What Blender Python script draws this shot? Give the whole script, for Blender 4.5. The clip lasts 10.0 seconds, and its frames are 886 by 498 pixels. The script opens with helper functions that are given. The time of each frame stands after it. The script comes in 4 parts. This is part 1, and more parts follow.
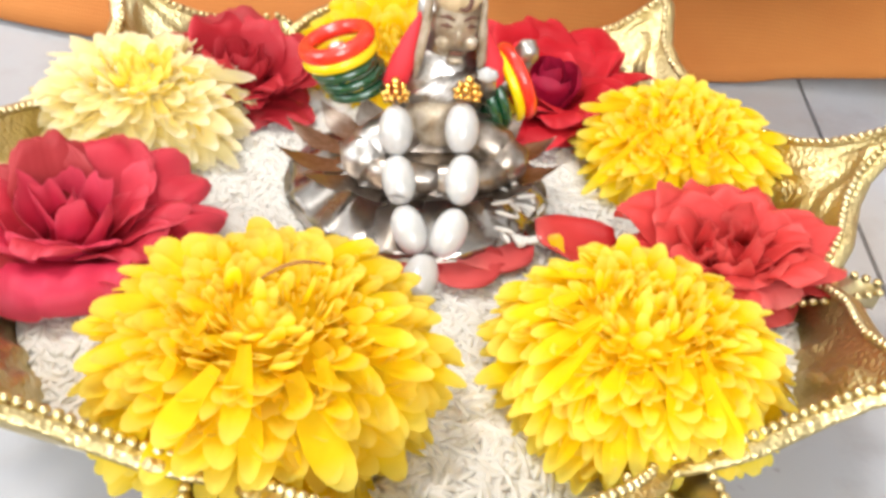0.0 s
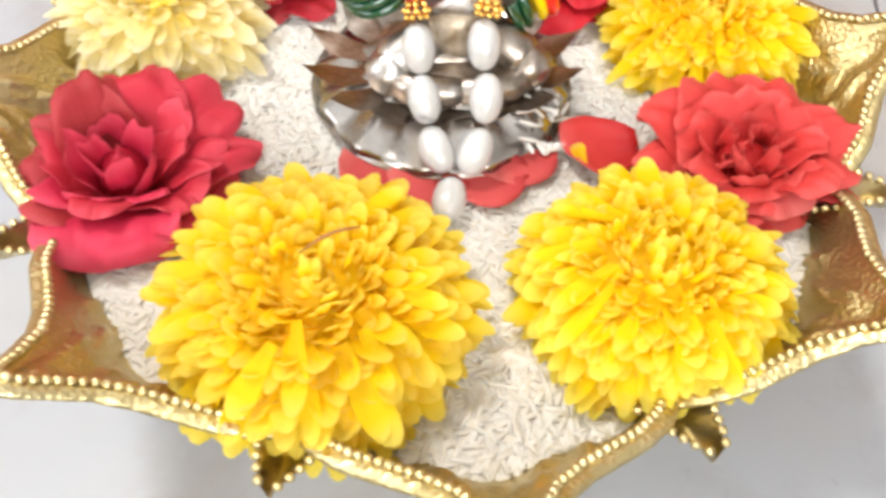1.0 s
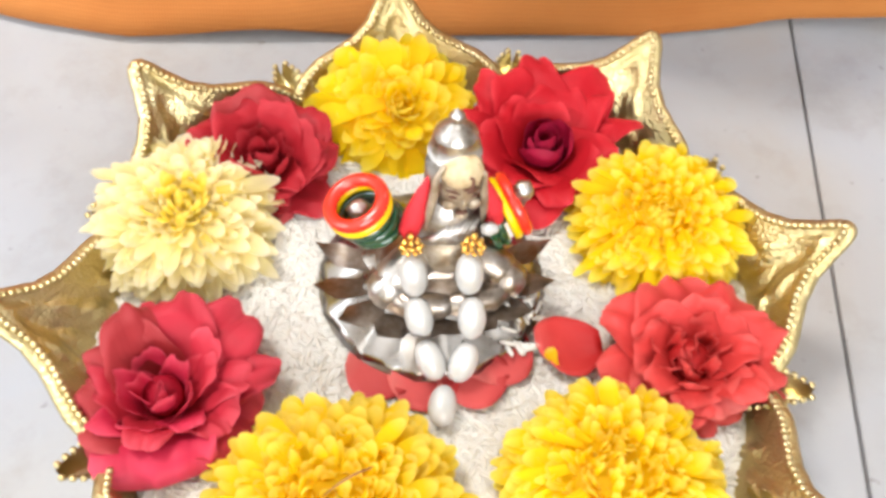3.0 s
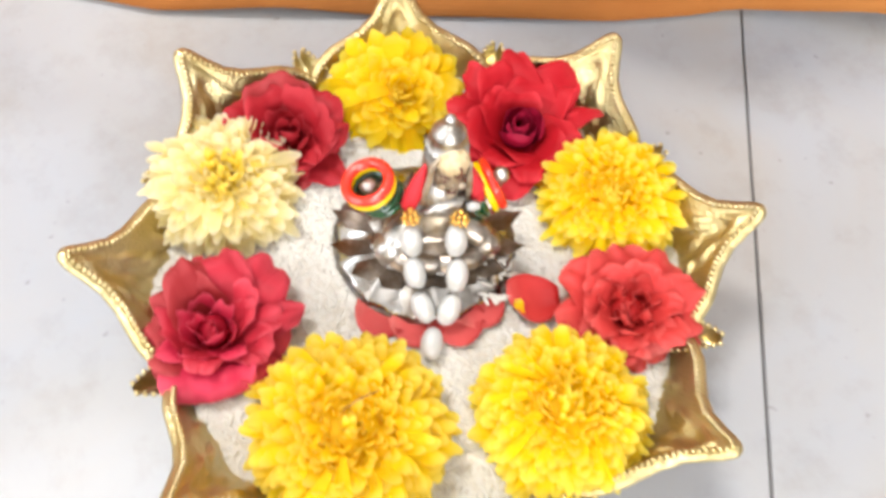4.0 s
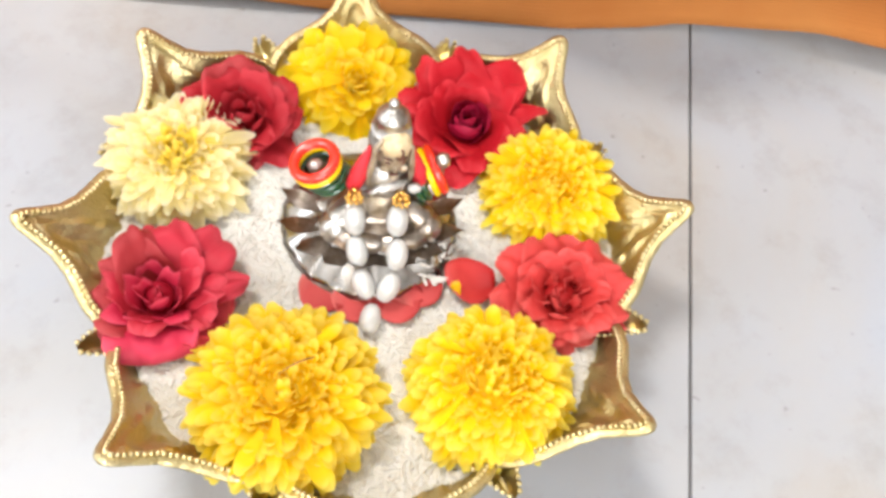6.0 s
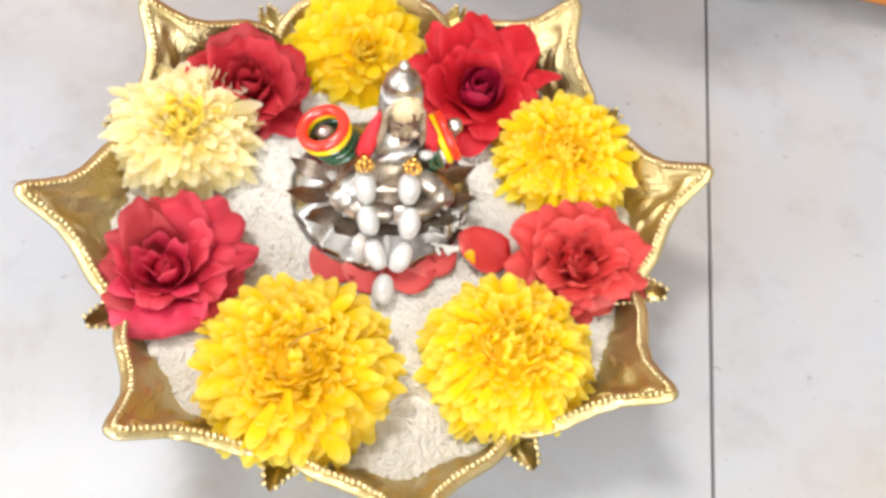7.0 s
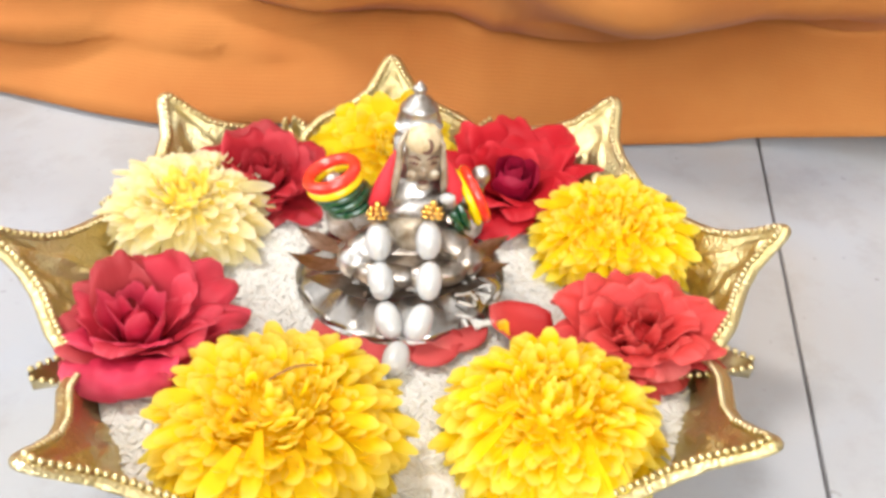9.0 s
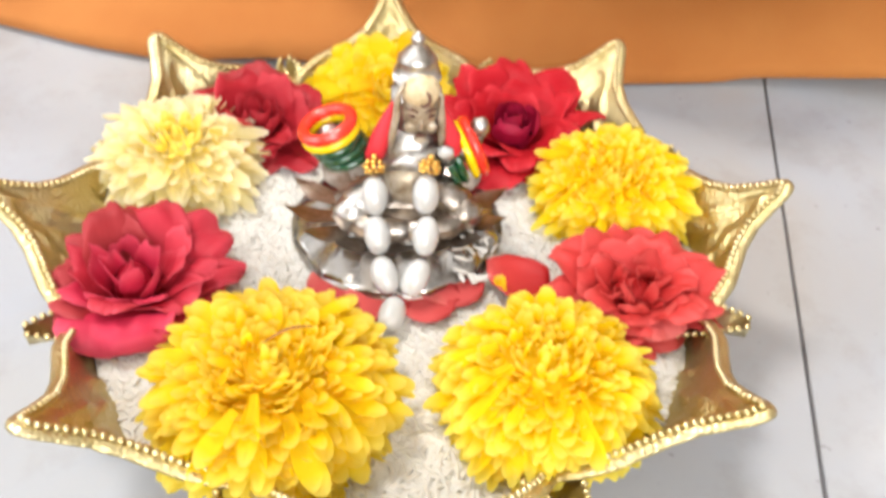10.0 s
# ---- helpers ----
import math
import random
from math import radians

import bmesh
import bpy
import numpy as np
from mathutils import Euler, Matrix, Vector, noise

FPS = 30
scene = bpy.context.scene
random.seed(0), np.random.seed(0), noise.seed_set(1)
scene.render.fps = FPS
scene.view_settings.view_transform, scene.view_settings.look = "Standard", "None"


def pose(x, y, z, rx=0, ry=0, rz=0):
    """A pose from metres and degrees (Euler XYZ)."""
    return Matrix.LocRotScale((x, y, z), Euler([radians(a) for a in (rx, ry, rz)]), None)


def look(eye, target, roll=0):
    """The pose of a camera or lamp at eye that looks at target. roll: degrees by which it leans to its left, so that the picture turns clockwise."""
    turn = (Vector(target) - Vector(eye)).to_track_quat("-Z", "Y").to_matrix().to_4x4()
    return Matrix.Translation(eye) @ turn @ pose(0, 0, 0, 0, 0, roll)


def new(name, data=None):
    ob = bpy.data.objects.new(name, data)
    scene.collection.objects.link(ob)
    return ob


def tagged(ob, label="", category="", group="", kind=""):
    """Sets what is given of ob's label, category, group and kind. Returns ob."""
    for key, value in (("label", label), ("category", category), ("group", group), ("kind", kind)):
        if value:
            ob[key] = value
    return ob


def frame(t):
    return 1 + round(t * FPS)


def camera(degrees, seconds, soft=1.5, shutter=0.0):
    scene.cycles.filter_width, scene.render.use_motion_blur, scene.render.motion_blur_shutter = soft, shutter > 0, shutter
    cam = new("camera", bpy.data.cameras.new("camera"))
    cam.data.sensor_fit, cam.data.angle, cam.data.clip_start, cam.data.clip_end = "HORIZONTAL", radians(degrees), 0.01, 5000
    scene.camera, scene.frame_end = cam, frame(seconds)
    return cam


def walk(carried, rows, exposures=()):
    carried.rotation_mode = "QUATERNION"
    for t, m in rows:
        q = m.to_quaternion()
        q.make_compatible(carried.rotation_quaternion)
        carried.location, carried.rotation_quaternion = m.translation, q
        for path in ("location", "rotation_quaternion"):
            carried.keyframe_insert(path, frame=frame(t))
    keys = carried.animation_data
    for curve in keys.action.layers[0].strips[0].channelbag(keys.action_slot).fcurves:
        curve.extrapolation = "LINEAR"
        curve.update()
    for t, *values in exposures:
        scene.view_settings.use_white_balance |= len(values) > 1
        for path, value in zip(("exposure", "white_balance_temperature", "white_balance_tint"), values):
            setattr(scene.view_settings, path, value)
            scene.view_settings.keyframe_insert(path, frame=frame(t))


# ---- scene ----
cam = camera(53.7, 10.0, soft=3.4, shutter=0.5)
PATH = [
    (0, (-0.02343, -0.19997, 0.16206), (0.02194, 0.07968, -0.04347), 6.3),
    (0.5, (-0.01967, -0.18823, 0.18859), (0.01573, 0.07599, -0.03820), 3.3),
    (0.7, (-0.02489, -0.17167, 0.20602), (0.00874, 0.05453, -0.05894), 3.7),
    (0.8, (-0.02969, -0.18050, 0.20508), (0.00797, 0.03687, -0.06664), 4.8),
    (1, (-0.02253, -0.17804, 0.20270), (0.00680, 0.03020, -0.07708), 3.0),
    (1.5, (-0.01578, -0.17775, 0.20029), (0.01331, 0.03354, -0.07722), 2.7),
    (2, (-0.01957, -0.16129, 0.22539), (0.01119, 0.04923, -0.05252), 2.2),
    (2.5, (-0.02536, -0.14560, 0.24444), (0.01082, 0.06410, -0.03344), 3.0),
    (3.8, (-0.03349, -0.15364, 0.32684), (0.01128, 0.01723, 0.02468), 8.0),
    (4, (-0.03862, -0.16712, 0.33620), (0.00757, 0.00320, 0.03394), 9.3),
    (4.5, (-0.02741, -0.18099, 0.34175), (0.02989, -0.00692, 0.04356), 13.6),
    (5, (-0.03147, -0.18274, 0.34306), (0.03140, -0.00845, 0.04613), 15.5),
    (5.5, (-0.02866, -0.18600, 0.34732), (0.03097, -0.01036, 0.05051), 15.2),
    (7, (-0.02798, -0.18999, 0.33332), (0.02378, -0.01929, 0.03219), 12.4),
    (7.5, (-0.02863, -0.19020, 0.33020), (0.02117, -0.02093, 0.02793), 12.6),
    (7.8, (-0.00953, -0.19472, 0.31500), (0.02919, -0.01567, 0.01677), 11.5),
    (8, (-0.00346, -0.20832, 0.28778), (0.03206, 0.01219, 0.01832), 5.6),
    (8.2, (-0.00407, -0.21358, 0.26126), (0.02731, 0.04432, 0.02673), 3.8),
    (8.5, (-0.00961, -0.23000, 0.23617), (0.01889, 0.04535, 0.02200), 4.3),
    (9, (-0.00807, -0.23456, 0.22824), (0.01901, 0.04265, 0.01629), 3.1),
    (9.5, (-0.00828, -0.23695, 0.22913), (0.01795, 0.04199, 0.01936), 2.8),
    (10, (-0.00725, -0.22416, 0.23547), (0.02019, 0.03164, -0.00183), 4.0),
]
walk(cam, [(t, look(eye, target, roll)) for t, eye, target, roll in PATH])

# ---- world and lights ----
world = bpy.data.worlds.new("room_air")
scene.world = world
world.use_nodes = True
world.node_tree.nodes["Background"].inputs[0].default_value = (0.9, 0.95, 1.0, 1)
world.node_tree.nodes["Background"].inputs[1].default_value = 0.6
scene.view_settings.exposure = 0.3


def area_lamp(name, at, size, watts, color, target=(0, 0, 0)):
    data = bpy.data.lights.new(name, "AREA")
    data.shape, data.size, data.energy, data.color = "DISK", size, watts, color
    ob = new(name, data)
    ob.matrix_world = look(at, target)
    return ob


area_lamp("ceiling_lamp_light", (-0.87, 0.57, 2.56), 0.7, 52, (1.0, 0.98, 0.96), (-0.87, 0.57, 0))
# daylight in the west window opening
panel = area_lamp("daylight_and_fill", (-2.63, -0.6, 1.5), 1.5, 46, (0.86, 0.93, 1.0), (-1.0, -0.6, 1.3))
panel.data.shape, panel.data.size, panel.data.size_y = "RECTANGLE", 1.8, 1.3
# made-up fill from behind the camera to brighten the flowers' front sides
panel = area_lamp("daylight_and_fill", (0.1, -2.63, 1.5), 1.5, 84, (0.95, 0.97, 1.0), (0.1, -1.0, 1.3))
panel.data.shape, panel.data.size, panel.data.size_y = "RECTANGLE", 1.8, 1.3

# ---- materials ----


def material(name, color, rough=0.5, metal=0.0, **more):
    """A principled material with its node tree: returns material, tree, shader."""
    m = bpy.data.materials.new(name)
    m.use_nodes = True
    tree = m.node_tree
    p = tree.nodes["Principled BSDF"]
    p.inputs["Base Color"].default_value = (*color, 1)
    p.inputs["Roughness"].default_value = rough
    p.inputs["Metallic"].default_value = metal
    for key, value in more.items():
        p.inputs[key.replace("_", " ")].default_value = value
    return m, tree, p


def noise_tex(tree, scale, detail=4.0, rough=0.55, coord="Object"):
    c = tree.nodes.new("ShaderNodeNewGeometry" if coord == "Position" else "ShaderNodeTexCoord")
    n = tree.nodes.new("ShaderNodeTexNoise")
    n.inputs["Scale"].default_value, n.inputs["Detail"].default_value = scale, detail
    n.inputs["Roughness"].default_value = rough
    tree.links.new(c.outputs[coord], n.inputs["Vector"])
    return n


def ramp(tree, source, stops):
    r = tree.nodes.new("ShaderNodeValToRGB")
    tree.links.new(source, r.inputs[0])
    el = r.color_ramp.elements
    while len(el) < len(stops):
        el.new(0.5)
    for e, (at, col) in zip(el, stops):
        e.position, e.color = at, (*col, 1)
    return r.outputs[0]


def bump(tree, shader, source, strength, distance):
    b = tree.nodes.new("ShaderNodeBump")
    b.inputs["Strength"].default_value, b.inputs["Distance"].default_value = strength, distance
    tree.links.new(source, b.inputs["Height"])
    tree.links.new(b.outputs[0], shader.inputs["Normal"])
    return b


def mix_color(tree, factor, a, b, blend="MIX"):
    x = tree.nodes.new("ShaderNodeMix")
    x.data_type, x.blend_type = "RGBA", blend
    for sock, val in ((x.inputs[0], factor), (x.inputs[6], a), (x.inputs[7], b)):
        if isinstance(val, (int, float)):
            sock.default_value = val
        elif isinstance(val, tuple):
            sock.default_value = (*val, 1)
        else:
            tree.links.new(val, sock)
    return x.outputs[2]


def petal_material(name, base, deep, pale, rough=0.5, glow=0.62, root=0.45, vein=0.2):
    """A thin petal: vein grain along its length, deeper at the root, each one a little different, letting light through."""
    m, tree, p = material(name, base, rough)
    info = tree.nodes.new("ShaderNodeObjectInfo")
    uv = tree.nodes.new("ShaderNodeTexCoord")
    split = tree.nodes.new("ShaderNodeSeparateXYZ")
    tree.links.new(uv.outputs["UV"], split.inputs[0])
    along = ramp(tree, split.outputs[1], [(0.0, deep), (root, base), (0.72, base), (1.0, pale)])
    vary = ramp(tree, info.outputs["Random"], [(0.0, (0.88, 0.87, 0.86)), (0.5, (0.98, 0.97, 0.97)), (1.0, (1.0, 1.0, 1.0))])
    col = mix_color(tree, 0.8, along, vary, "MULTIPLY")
    wave = tree.nodes.new("ShaderNodeTexWave")
    wave.wave_type, wave.bands_direction = "BANDS", "X"
    wave.inputs["Scale"].default_value, wave.inputs["Distortion"].default_value = 5.0, 3.0
    wave.inputs["Detail"].default_value = 2.0
    tree.links.new(uv.outputs["UV"], wave.inputs["Vector"])
    fine = noise_tex(tree, 260.0)
    spots = ramp(tree, fine.outputs[0], [(0.3, (0.92, 0.92, 0.92)), (0.62, (1, 1, 1))])
    col = mix_color(tree, 0.6, col, spots, "MULTIPLY")
    tree.links.new(col, p.inputs["Base Color"])
    bump(tree, p, wave.outputs[0], vein, 0.0003)
    p.inputs["Specular IOR Level"].default_value = 0.18
    thin = tree.nodes.new("ShaderNodeBsdfTranslucent")
    tree.links.new(col, thin.inputs[0])
    both = tree.nodes.new("ShaderNodeMixShader")
    both.inputs[0].default_value = glow
    tree.links.new(p.outputs[0], both.inputs[1])
    tree.links.new(thin.outputs[0], both.inputs[2])
    tree.links.new(both.outputs[0], tree.nodes["Material Output"].inputs[0])
    return m


YELLOW = petal_material("yellow_petal", (0.995, 0.775, 0.008), (0.99, 0.65, 0.004), (0.995, 0.86, 0.17))
GOLDEN = petal_material("golden_yellow_petal", (0.995, 0.76, 0.014), (0.99, 0.64, 0.005), (0.995, 0.83, 0.16))
LEMON = petal_material("lemon_petal", (0.995, 0.77, 0.012), (0.99, 0.64, 0.004), (0.995, 0.85, 0.12))
CREAM = petal_material("cream_petal", (0.97, 0.875, 0.46), (0.97, 0.79, 0.14), (0.98, 0.915, 0.68), root=0.52)
CREAM_EYE = petal_material("cream_eye_petal", (0.985, 0.83, 0.12), (0.98, 0.72, 0.015), (0.985, 0.87, 0.28))
# rose colours: roots deepened past their own tone for shade, lips paled for highlights
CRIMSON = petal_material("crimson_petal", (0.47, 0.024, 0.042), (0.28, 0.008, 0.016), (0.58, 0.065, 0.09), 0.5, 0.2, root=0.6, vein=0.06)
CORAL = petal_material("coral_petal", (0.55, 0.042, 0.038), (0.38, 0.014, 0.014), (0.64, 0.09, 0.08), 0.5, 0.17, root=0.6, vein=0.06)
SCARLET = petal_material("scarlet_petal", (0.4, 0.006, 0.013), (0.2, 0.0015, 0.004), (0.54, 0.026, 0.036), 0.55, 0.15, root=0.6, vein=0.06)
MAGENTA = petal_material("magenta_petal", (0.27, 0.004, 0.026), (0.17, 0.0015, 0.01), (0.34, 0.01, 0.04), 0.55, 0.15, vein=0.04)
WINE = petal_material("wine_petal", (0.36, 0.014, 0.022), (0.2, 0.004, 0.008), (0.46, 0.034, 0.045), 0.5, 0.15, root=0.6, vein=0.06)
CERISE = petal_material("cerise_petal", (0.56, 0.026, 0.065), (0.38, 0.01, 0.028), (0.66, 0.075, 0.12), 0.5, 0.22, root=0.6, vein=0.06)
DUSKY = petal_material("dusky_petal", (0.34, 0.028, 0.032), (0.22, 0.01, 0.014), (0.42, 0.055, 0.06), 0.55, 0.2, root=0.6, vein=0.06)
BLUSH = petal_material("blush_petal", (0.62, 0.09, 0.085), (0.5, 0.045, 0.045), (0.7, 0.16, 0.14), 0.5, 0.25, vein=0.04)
GREEN, _, _ = material("calyx_green", (0.09, 0.16, 0.03), 0.6)

# gilded tray
GOLD, tree, p = material("gilded_metal", (0.82, 0.62, 0.24), 0.24, 1.0)
n1 = noise_tex(tree, 45.0, 5)
tree.links.new(ramp(tree, n1.outputs[0], [(0.3, (0.48, 0.385, 0.17)), (0.55, (0.57, 0.465, 0.235)), (0.8, (0.65, 0.555, 0.33))]), p.inputs["Base Color"])
tree.links.new(ramp(tree, n1.outputs[0], [(0.3, (0.48, 0.48, 0.48)), (0.7, (0.34, 0.34, 0.34))]), p.inputs["Roughness"])
vor = tree.nodes.new("ShaderNodeTexVoronoi")
vor.inputs["Scale"].default_value = 800.0
tc = tree.nodes.new("ShaderNodeTexCoord")
tree.links.new(tc.outputs["Object"], vor.inputs["Vector"])
bump(tree, p, vor.outputs["Distance"], 0.55, 0.0006)
GOLD_BEAD, tree, p = material("gilded_bead", (0.9, 0.74, 0.38), 0.3, 1.0)
n1 = noise_tex(tree, 90.0, 3)
tree.links.new(ramp(tree, n1.outputs[0], [(0.35, (0.55, 0.445, 0.21)), (0.65, (0.68, 0.585, 0.35))]), p.inputs["Base Color"])
CAP_GOLD, tree, p = material("filigree_gold", (0.88, 0.55, 0.14), 0.2, 1.0)

# silver
SILVER, tree, p = material("worn_silver", (0.72, 0.71, 0.7), 0.24, 1.0)
n1 = noise_tex(tree, 130.0, 6, 0.6)
tree.links.new(ramp(tree, n1.outputs[0], [(0.34, (0.22, 0.18, 0.14)), (0.48, (0.42, 0.39, 0.355)), (0.66, (0.6, 0.58, 0.56))]), p.inputs["Base Color"])
tree.links.new(ramp(tree, n1.outputs[0], [(0.3, (0.48, 0.48, 0.48)), (0.7, (0.32, 0.32, 0.32))]), p.inputs["Roughness"])
n2 = noise_tex(tree, 210.0, 2)
bump(tree, p, n2.outputs[0], 0.35, 0.001)
# silver darkened in its colour; on the legs this stands in for dark reflections
DARK_SILVER, tree, p = material("dark_silver", (0.3, 0.24, 0.19), 0.33, 1.0)
n1 = noise_tex(tree, 150.0, 5, 0.6)
tree.links.new(ramp(tree, n1.outputs[0], [(0.34, (0.19, 0.15, 0.115)), (0.5, (0.32, 0.27, 0.225)), (0.68, (0.47, 0.425, 0.385))]), p.inputs["Base Color"])
bump(tree, p, n1.outputs[0], 0.2, 0.0006)
DISH, tree, p = material("polished_silver", (0.4, 0.37, 0.34), 0.2, 1.0)
n1 = noise_tex(tree, 70.0, 4, 0.55)
tree.links.new(ramp(tree, n1.outputs[0], [(0.3, (0.22, 0.175, 0.135)), (0.5, (0.36, 0.33, 0.3)), (0.72, (0.52, 0.5, 0.48))]), p.inputs["Base Color"])
tree.links.new(ramp(tree, n1.outputs[0], [(0.3, (0.34, 0.34, 0.34)), (0.7, (0.16, 0.16, 0.16))]), p.inputs["Roughness"])
FACE, tree, p = material("sandal_paste", (0.6, 0.42, 0.2), 0.55)
n1 = noise_tex(tree, 260.0, 5)
tree.links.new(ramp(tree, n1.outputs[0], [(0.34, (0.42, 0.3, 0.16)), (0.46, (0.55, 0.42, 0.24)), (0.7, (0.64, 0.52, 0.33))]), p.inputs["Base Color"])
bump(tree, p, n1.outputs[0], 0.4, 0.0005)
BRONZED, tree, p = material("bronzed_silver", (0.45, 0.36, 0.26), 0.46, 0.55)
n1 = noise_tex(tree, 240.0, 5)
tree.links.new(ramp(tree, n1.outputs[0], [(0.34, (0.26, 0.19, 0.12)), (0.5, (0.44, 0.36, 0.26)), (0.7, (0.58, 0.5, 0.4))]), p.inputs["Base Color"])
bump(tree, p, n1.outputs[0], 0.3, 0.0005)
MARK, _, _ = material("dark_paste_mark", (0.12, 0.045, 0.025), 0.6)
SHAWL, tree, p = material("red_cloth", (0.62, 0.02, 0.03), 0.75)
n1 = noise_tex(tree, 900.0, 2)
bump(tree, p, n1.outputs[0], 0.5, 0.0003)

# bangles
RED_THREAD, tree, p = material("red_enamel", (0.75, 0.028, 0.012), 0.22, Coat_Weight=0.5)
YELLOW_THREAD, _, _ = material("yellow_enamel", (0.86, 0.6, 0.0), 0.25, Coat_Weight=0.4)
GREEN_GLASS, _, _ = material("green_glass", (0.004, 0.06, 0.018), 0.07, Coat_Weight=1.0)

# pearl: a soft satin lustre
PEARL, tree, p = material("pearl", (0.84, 0.81, 0.76), 0.28, Coat_Weight=0.5, Coat_Roughness=0.18, Subsurface_Weight=0.25, Subsurface_Scale=0.002)
p.inputs["Subsurface Radius"].default_value = (1.0, 0.8, 0.6)
n1 = noise_tex(tree, 160.0, 3)
tree.links.new(ramp(tree, n1.outputs[0], [(0.35, (0.42, 0.405, 0.38)), (0.65, (0.49, 0.475, 0.455))]), p.inputs["Base Color"])

# rice
RICE, tree, p = material("raw_rice", (0.8, 0.77, 0.7), 0.45)
geo = tree.nodes.new("ShaderNodeNewGeometry")
tree.links.new(ramp(tree, geo.outputs["Random Per Island"], [(0.0, (0.55, 0.505, 0.435)), (0.25, (0.58, 0.55, 0.495)), (1.0, (0.61, 0.59, 0.545))]), p.inputs["Base Color"])

# polished floor tile
TILE, tree, p = material("polished_tile", (0.4, 0.39, 0.39), 0.14, Specular_IOR_Level=0.045)
n1 = noise_tex(tree, 5.5, 6, 0.6, "Position")
n1.inputs["Distortion"].default_value = 0.8
base = ramp(tree, n1.outputs[0], [(0.3, (0.365, 0.335, 0.305)), (0.46, (0.365, 0.36, 0.36)), (0.7, (0.352, 0.366, 0.4))])
n2 = noise_tex(tree, 28.0, 7, 0.7, "Position")
fine = ramp(tree, n2.outputs[0], [(0.3, (0.84, 0.81, 0.77)), (0.5, (0.98, 0.98, 0.98)), (0.8, (1, 1, 1))])
col = mix_color(tree, 0.8, base, fine, "MULTIPLY")
n3 = noise_tex(tree, 150.0, 2, 0.5, "Position")
specks = ramp(tree, n3.outputs[0], [(0.23, (0.62, 0.58, 0.55)), (0.29, (1, 1, 1))])
col = mix_color(tree, 0.6, col, specks, "MULTIPLY")
vein = tree.nodes.new("ShaderNodeTexWave")
vein.wave_type, vein.bands_direction = "BANDS", "DIAGONAL"
for key, value in (("Scale", 1.1), ("Distortion", 9.0), ("Detail", 4.0), ("Detail Scale", 1.6)):
    vein.inputs[key].default_value = value
spot = tree.nodes.new("ShaderNodeNewGeometry")
tree.links.new(spot.outputs["Position"], vein.inputs["Vector"])
col = mix_color(tree, 0.55, col, ramp(tree, vein.outputs[0], [(0.0, (0.78, 0.73, 0.69)), (0.018, (0.93, 0.91, 0.89)), (0.07, (1, 1, 1))]), "MULTIPLY")
tree.links.new(col, p.inputs["Base Color"])
tree.links.new(ramp(tree, n2.outputs[0], [(0.3, (0.19, 0.19, 0.19)), (0.7, (0.13, 0.13, 0.13))]), p.inputs["Roughness"])
GROUT, tree, p = material("dark_grout", (0.13, 0.12, 0.12), 0.9)

# cloth
CLOTH, tree, p = material("orange_cotton", (0.5, 0.17, 0.04), 0.85, Sheen_Weight=0.06)
n1 = noise_tex(tree, 9.0, 4)
col = ramp(tree, n1.outputs[0], [(0.3, (0.36, 0.108, 0.012)), (0.7, (0.44, 0.162, 0.03))])
c = tree.nodes.new("ShaderNodeTexCoord")
wv = tree.nodes.new("ShaderNodeTexWave")
wv.wave_type, wv.bands_direction = "BANDS", "X"
wv.inputs["Scale"].default_value, wv.inputs["Distortion"].default_value = 240.0, 1.5
tree.links.new(c.outputs["Object"], wv.inputs["Vector"])
wv2 = tree.nodes.new("ShaderNodeTexWave")
wv2.wave_type, wv2.bands_direction = "BANDS", "Z"
wv2.inputs["Scale"].default_value, wv2.inputs["Distortion"].default_value = 240.0, 1.5
tree.links.new(c.outputs["Object"], wv2.inputs["Vector"])
weave = mix_color(tree, 0.5, wv.outputs[0], wv2.outputs[0])
tree.links.new(mix_color(tree, 0.12, col, weave, "MULTIPLY"), p.inputs["Base Color"])
bump(tree, p, weave, 0.3, 0.0004)
WALL, tree, p = material("wall_paint", (0.78, 0.77, 0.74), 0.7)
n1 = noise_tex(tree, 3.0, 5)
tree.links.new(ramp(tree, n1.outputs[0], [(0.3, (0.74, 0.72, 0.69)), (0.7, (0.8, 0.79, 0.77))]), p.inputs["Base Color"])
LAMP, tree, p = material("lamp_diffuser", (0.9, 0.9, 0.9), 0.4, Emission_Strength=1.2)
p.inputs["Emission Color"].default_value = (1.0, 0.97, 0.94, 1)

SPOT, tree, p = material("downlight_diffuser", (0.9, 0.9, 0.9), 0.4, Emission_Strength=140.0)
p.inputs["Emission Color"].default_value = (1.0, 0.97, 0.94, 1)

# ---- helpers for things ----


def mesh_of(name, verts, faces, mats, smooth=True, uv=None, index=None):
    me = bpy.data.meshes.new(name)
    me.from_pydata([tuple(v) for v in verts], [], [tuple(f) for f in faces])
    for m in mats:
        me.materials.append(m)
    if uv is not None:
        layer = me.uv_layers.new(name="UVMap")
        loops = np.zeros(len(me.loops), dtype=np.int32)
        me.loops.foreach_get("vertex_index", loops)
        layer.data.foreach_set("uv", np.asarray(uv, dtype=np.float32)[loops].ravel())
    me.polygons.foreach_set("use_smooth", [smooth] * len(me.polygons))
    if index is not None:
        me.polygons.foreach_set("material_index", index)
    me.update()
    return me


def part_mesh(name, me, parent, label="", m=None):
    ob = new(name, me)
    ob.parent = parent
    if m is not None:
        ob.matrix_basis = m
    if label:
        ob["label"] = label
    return ob


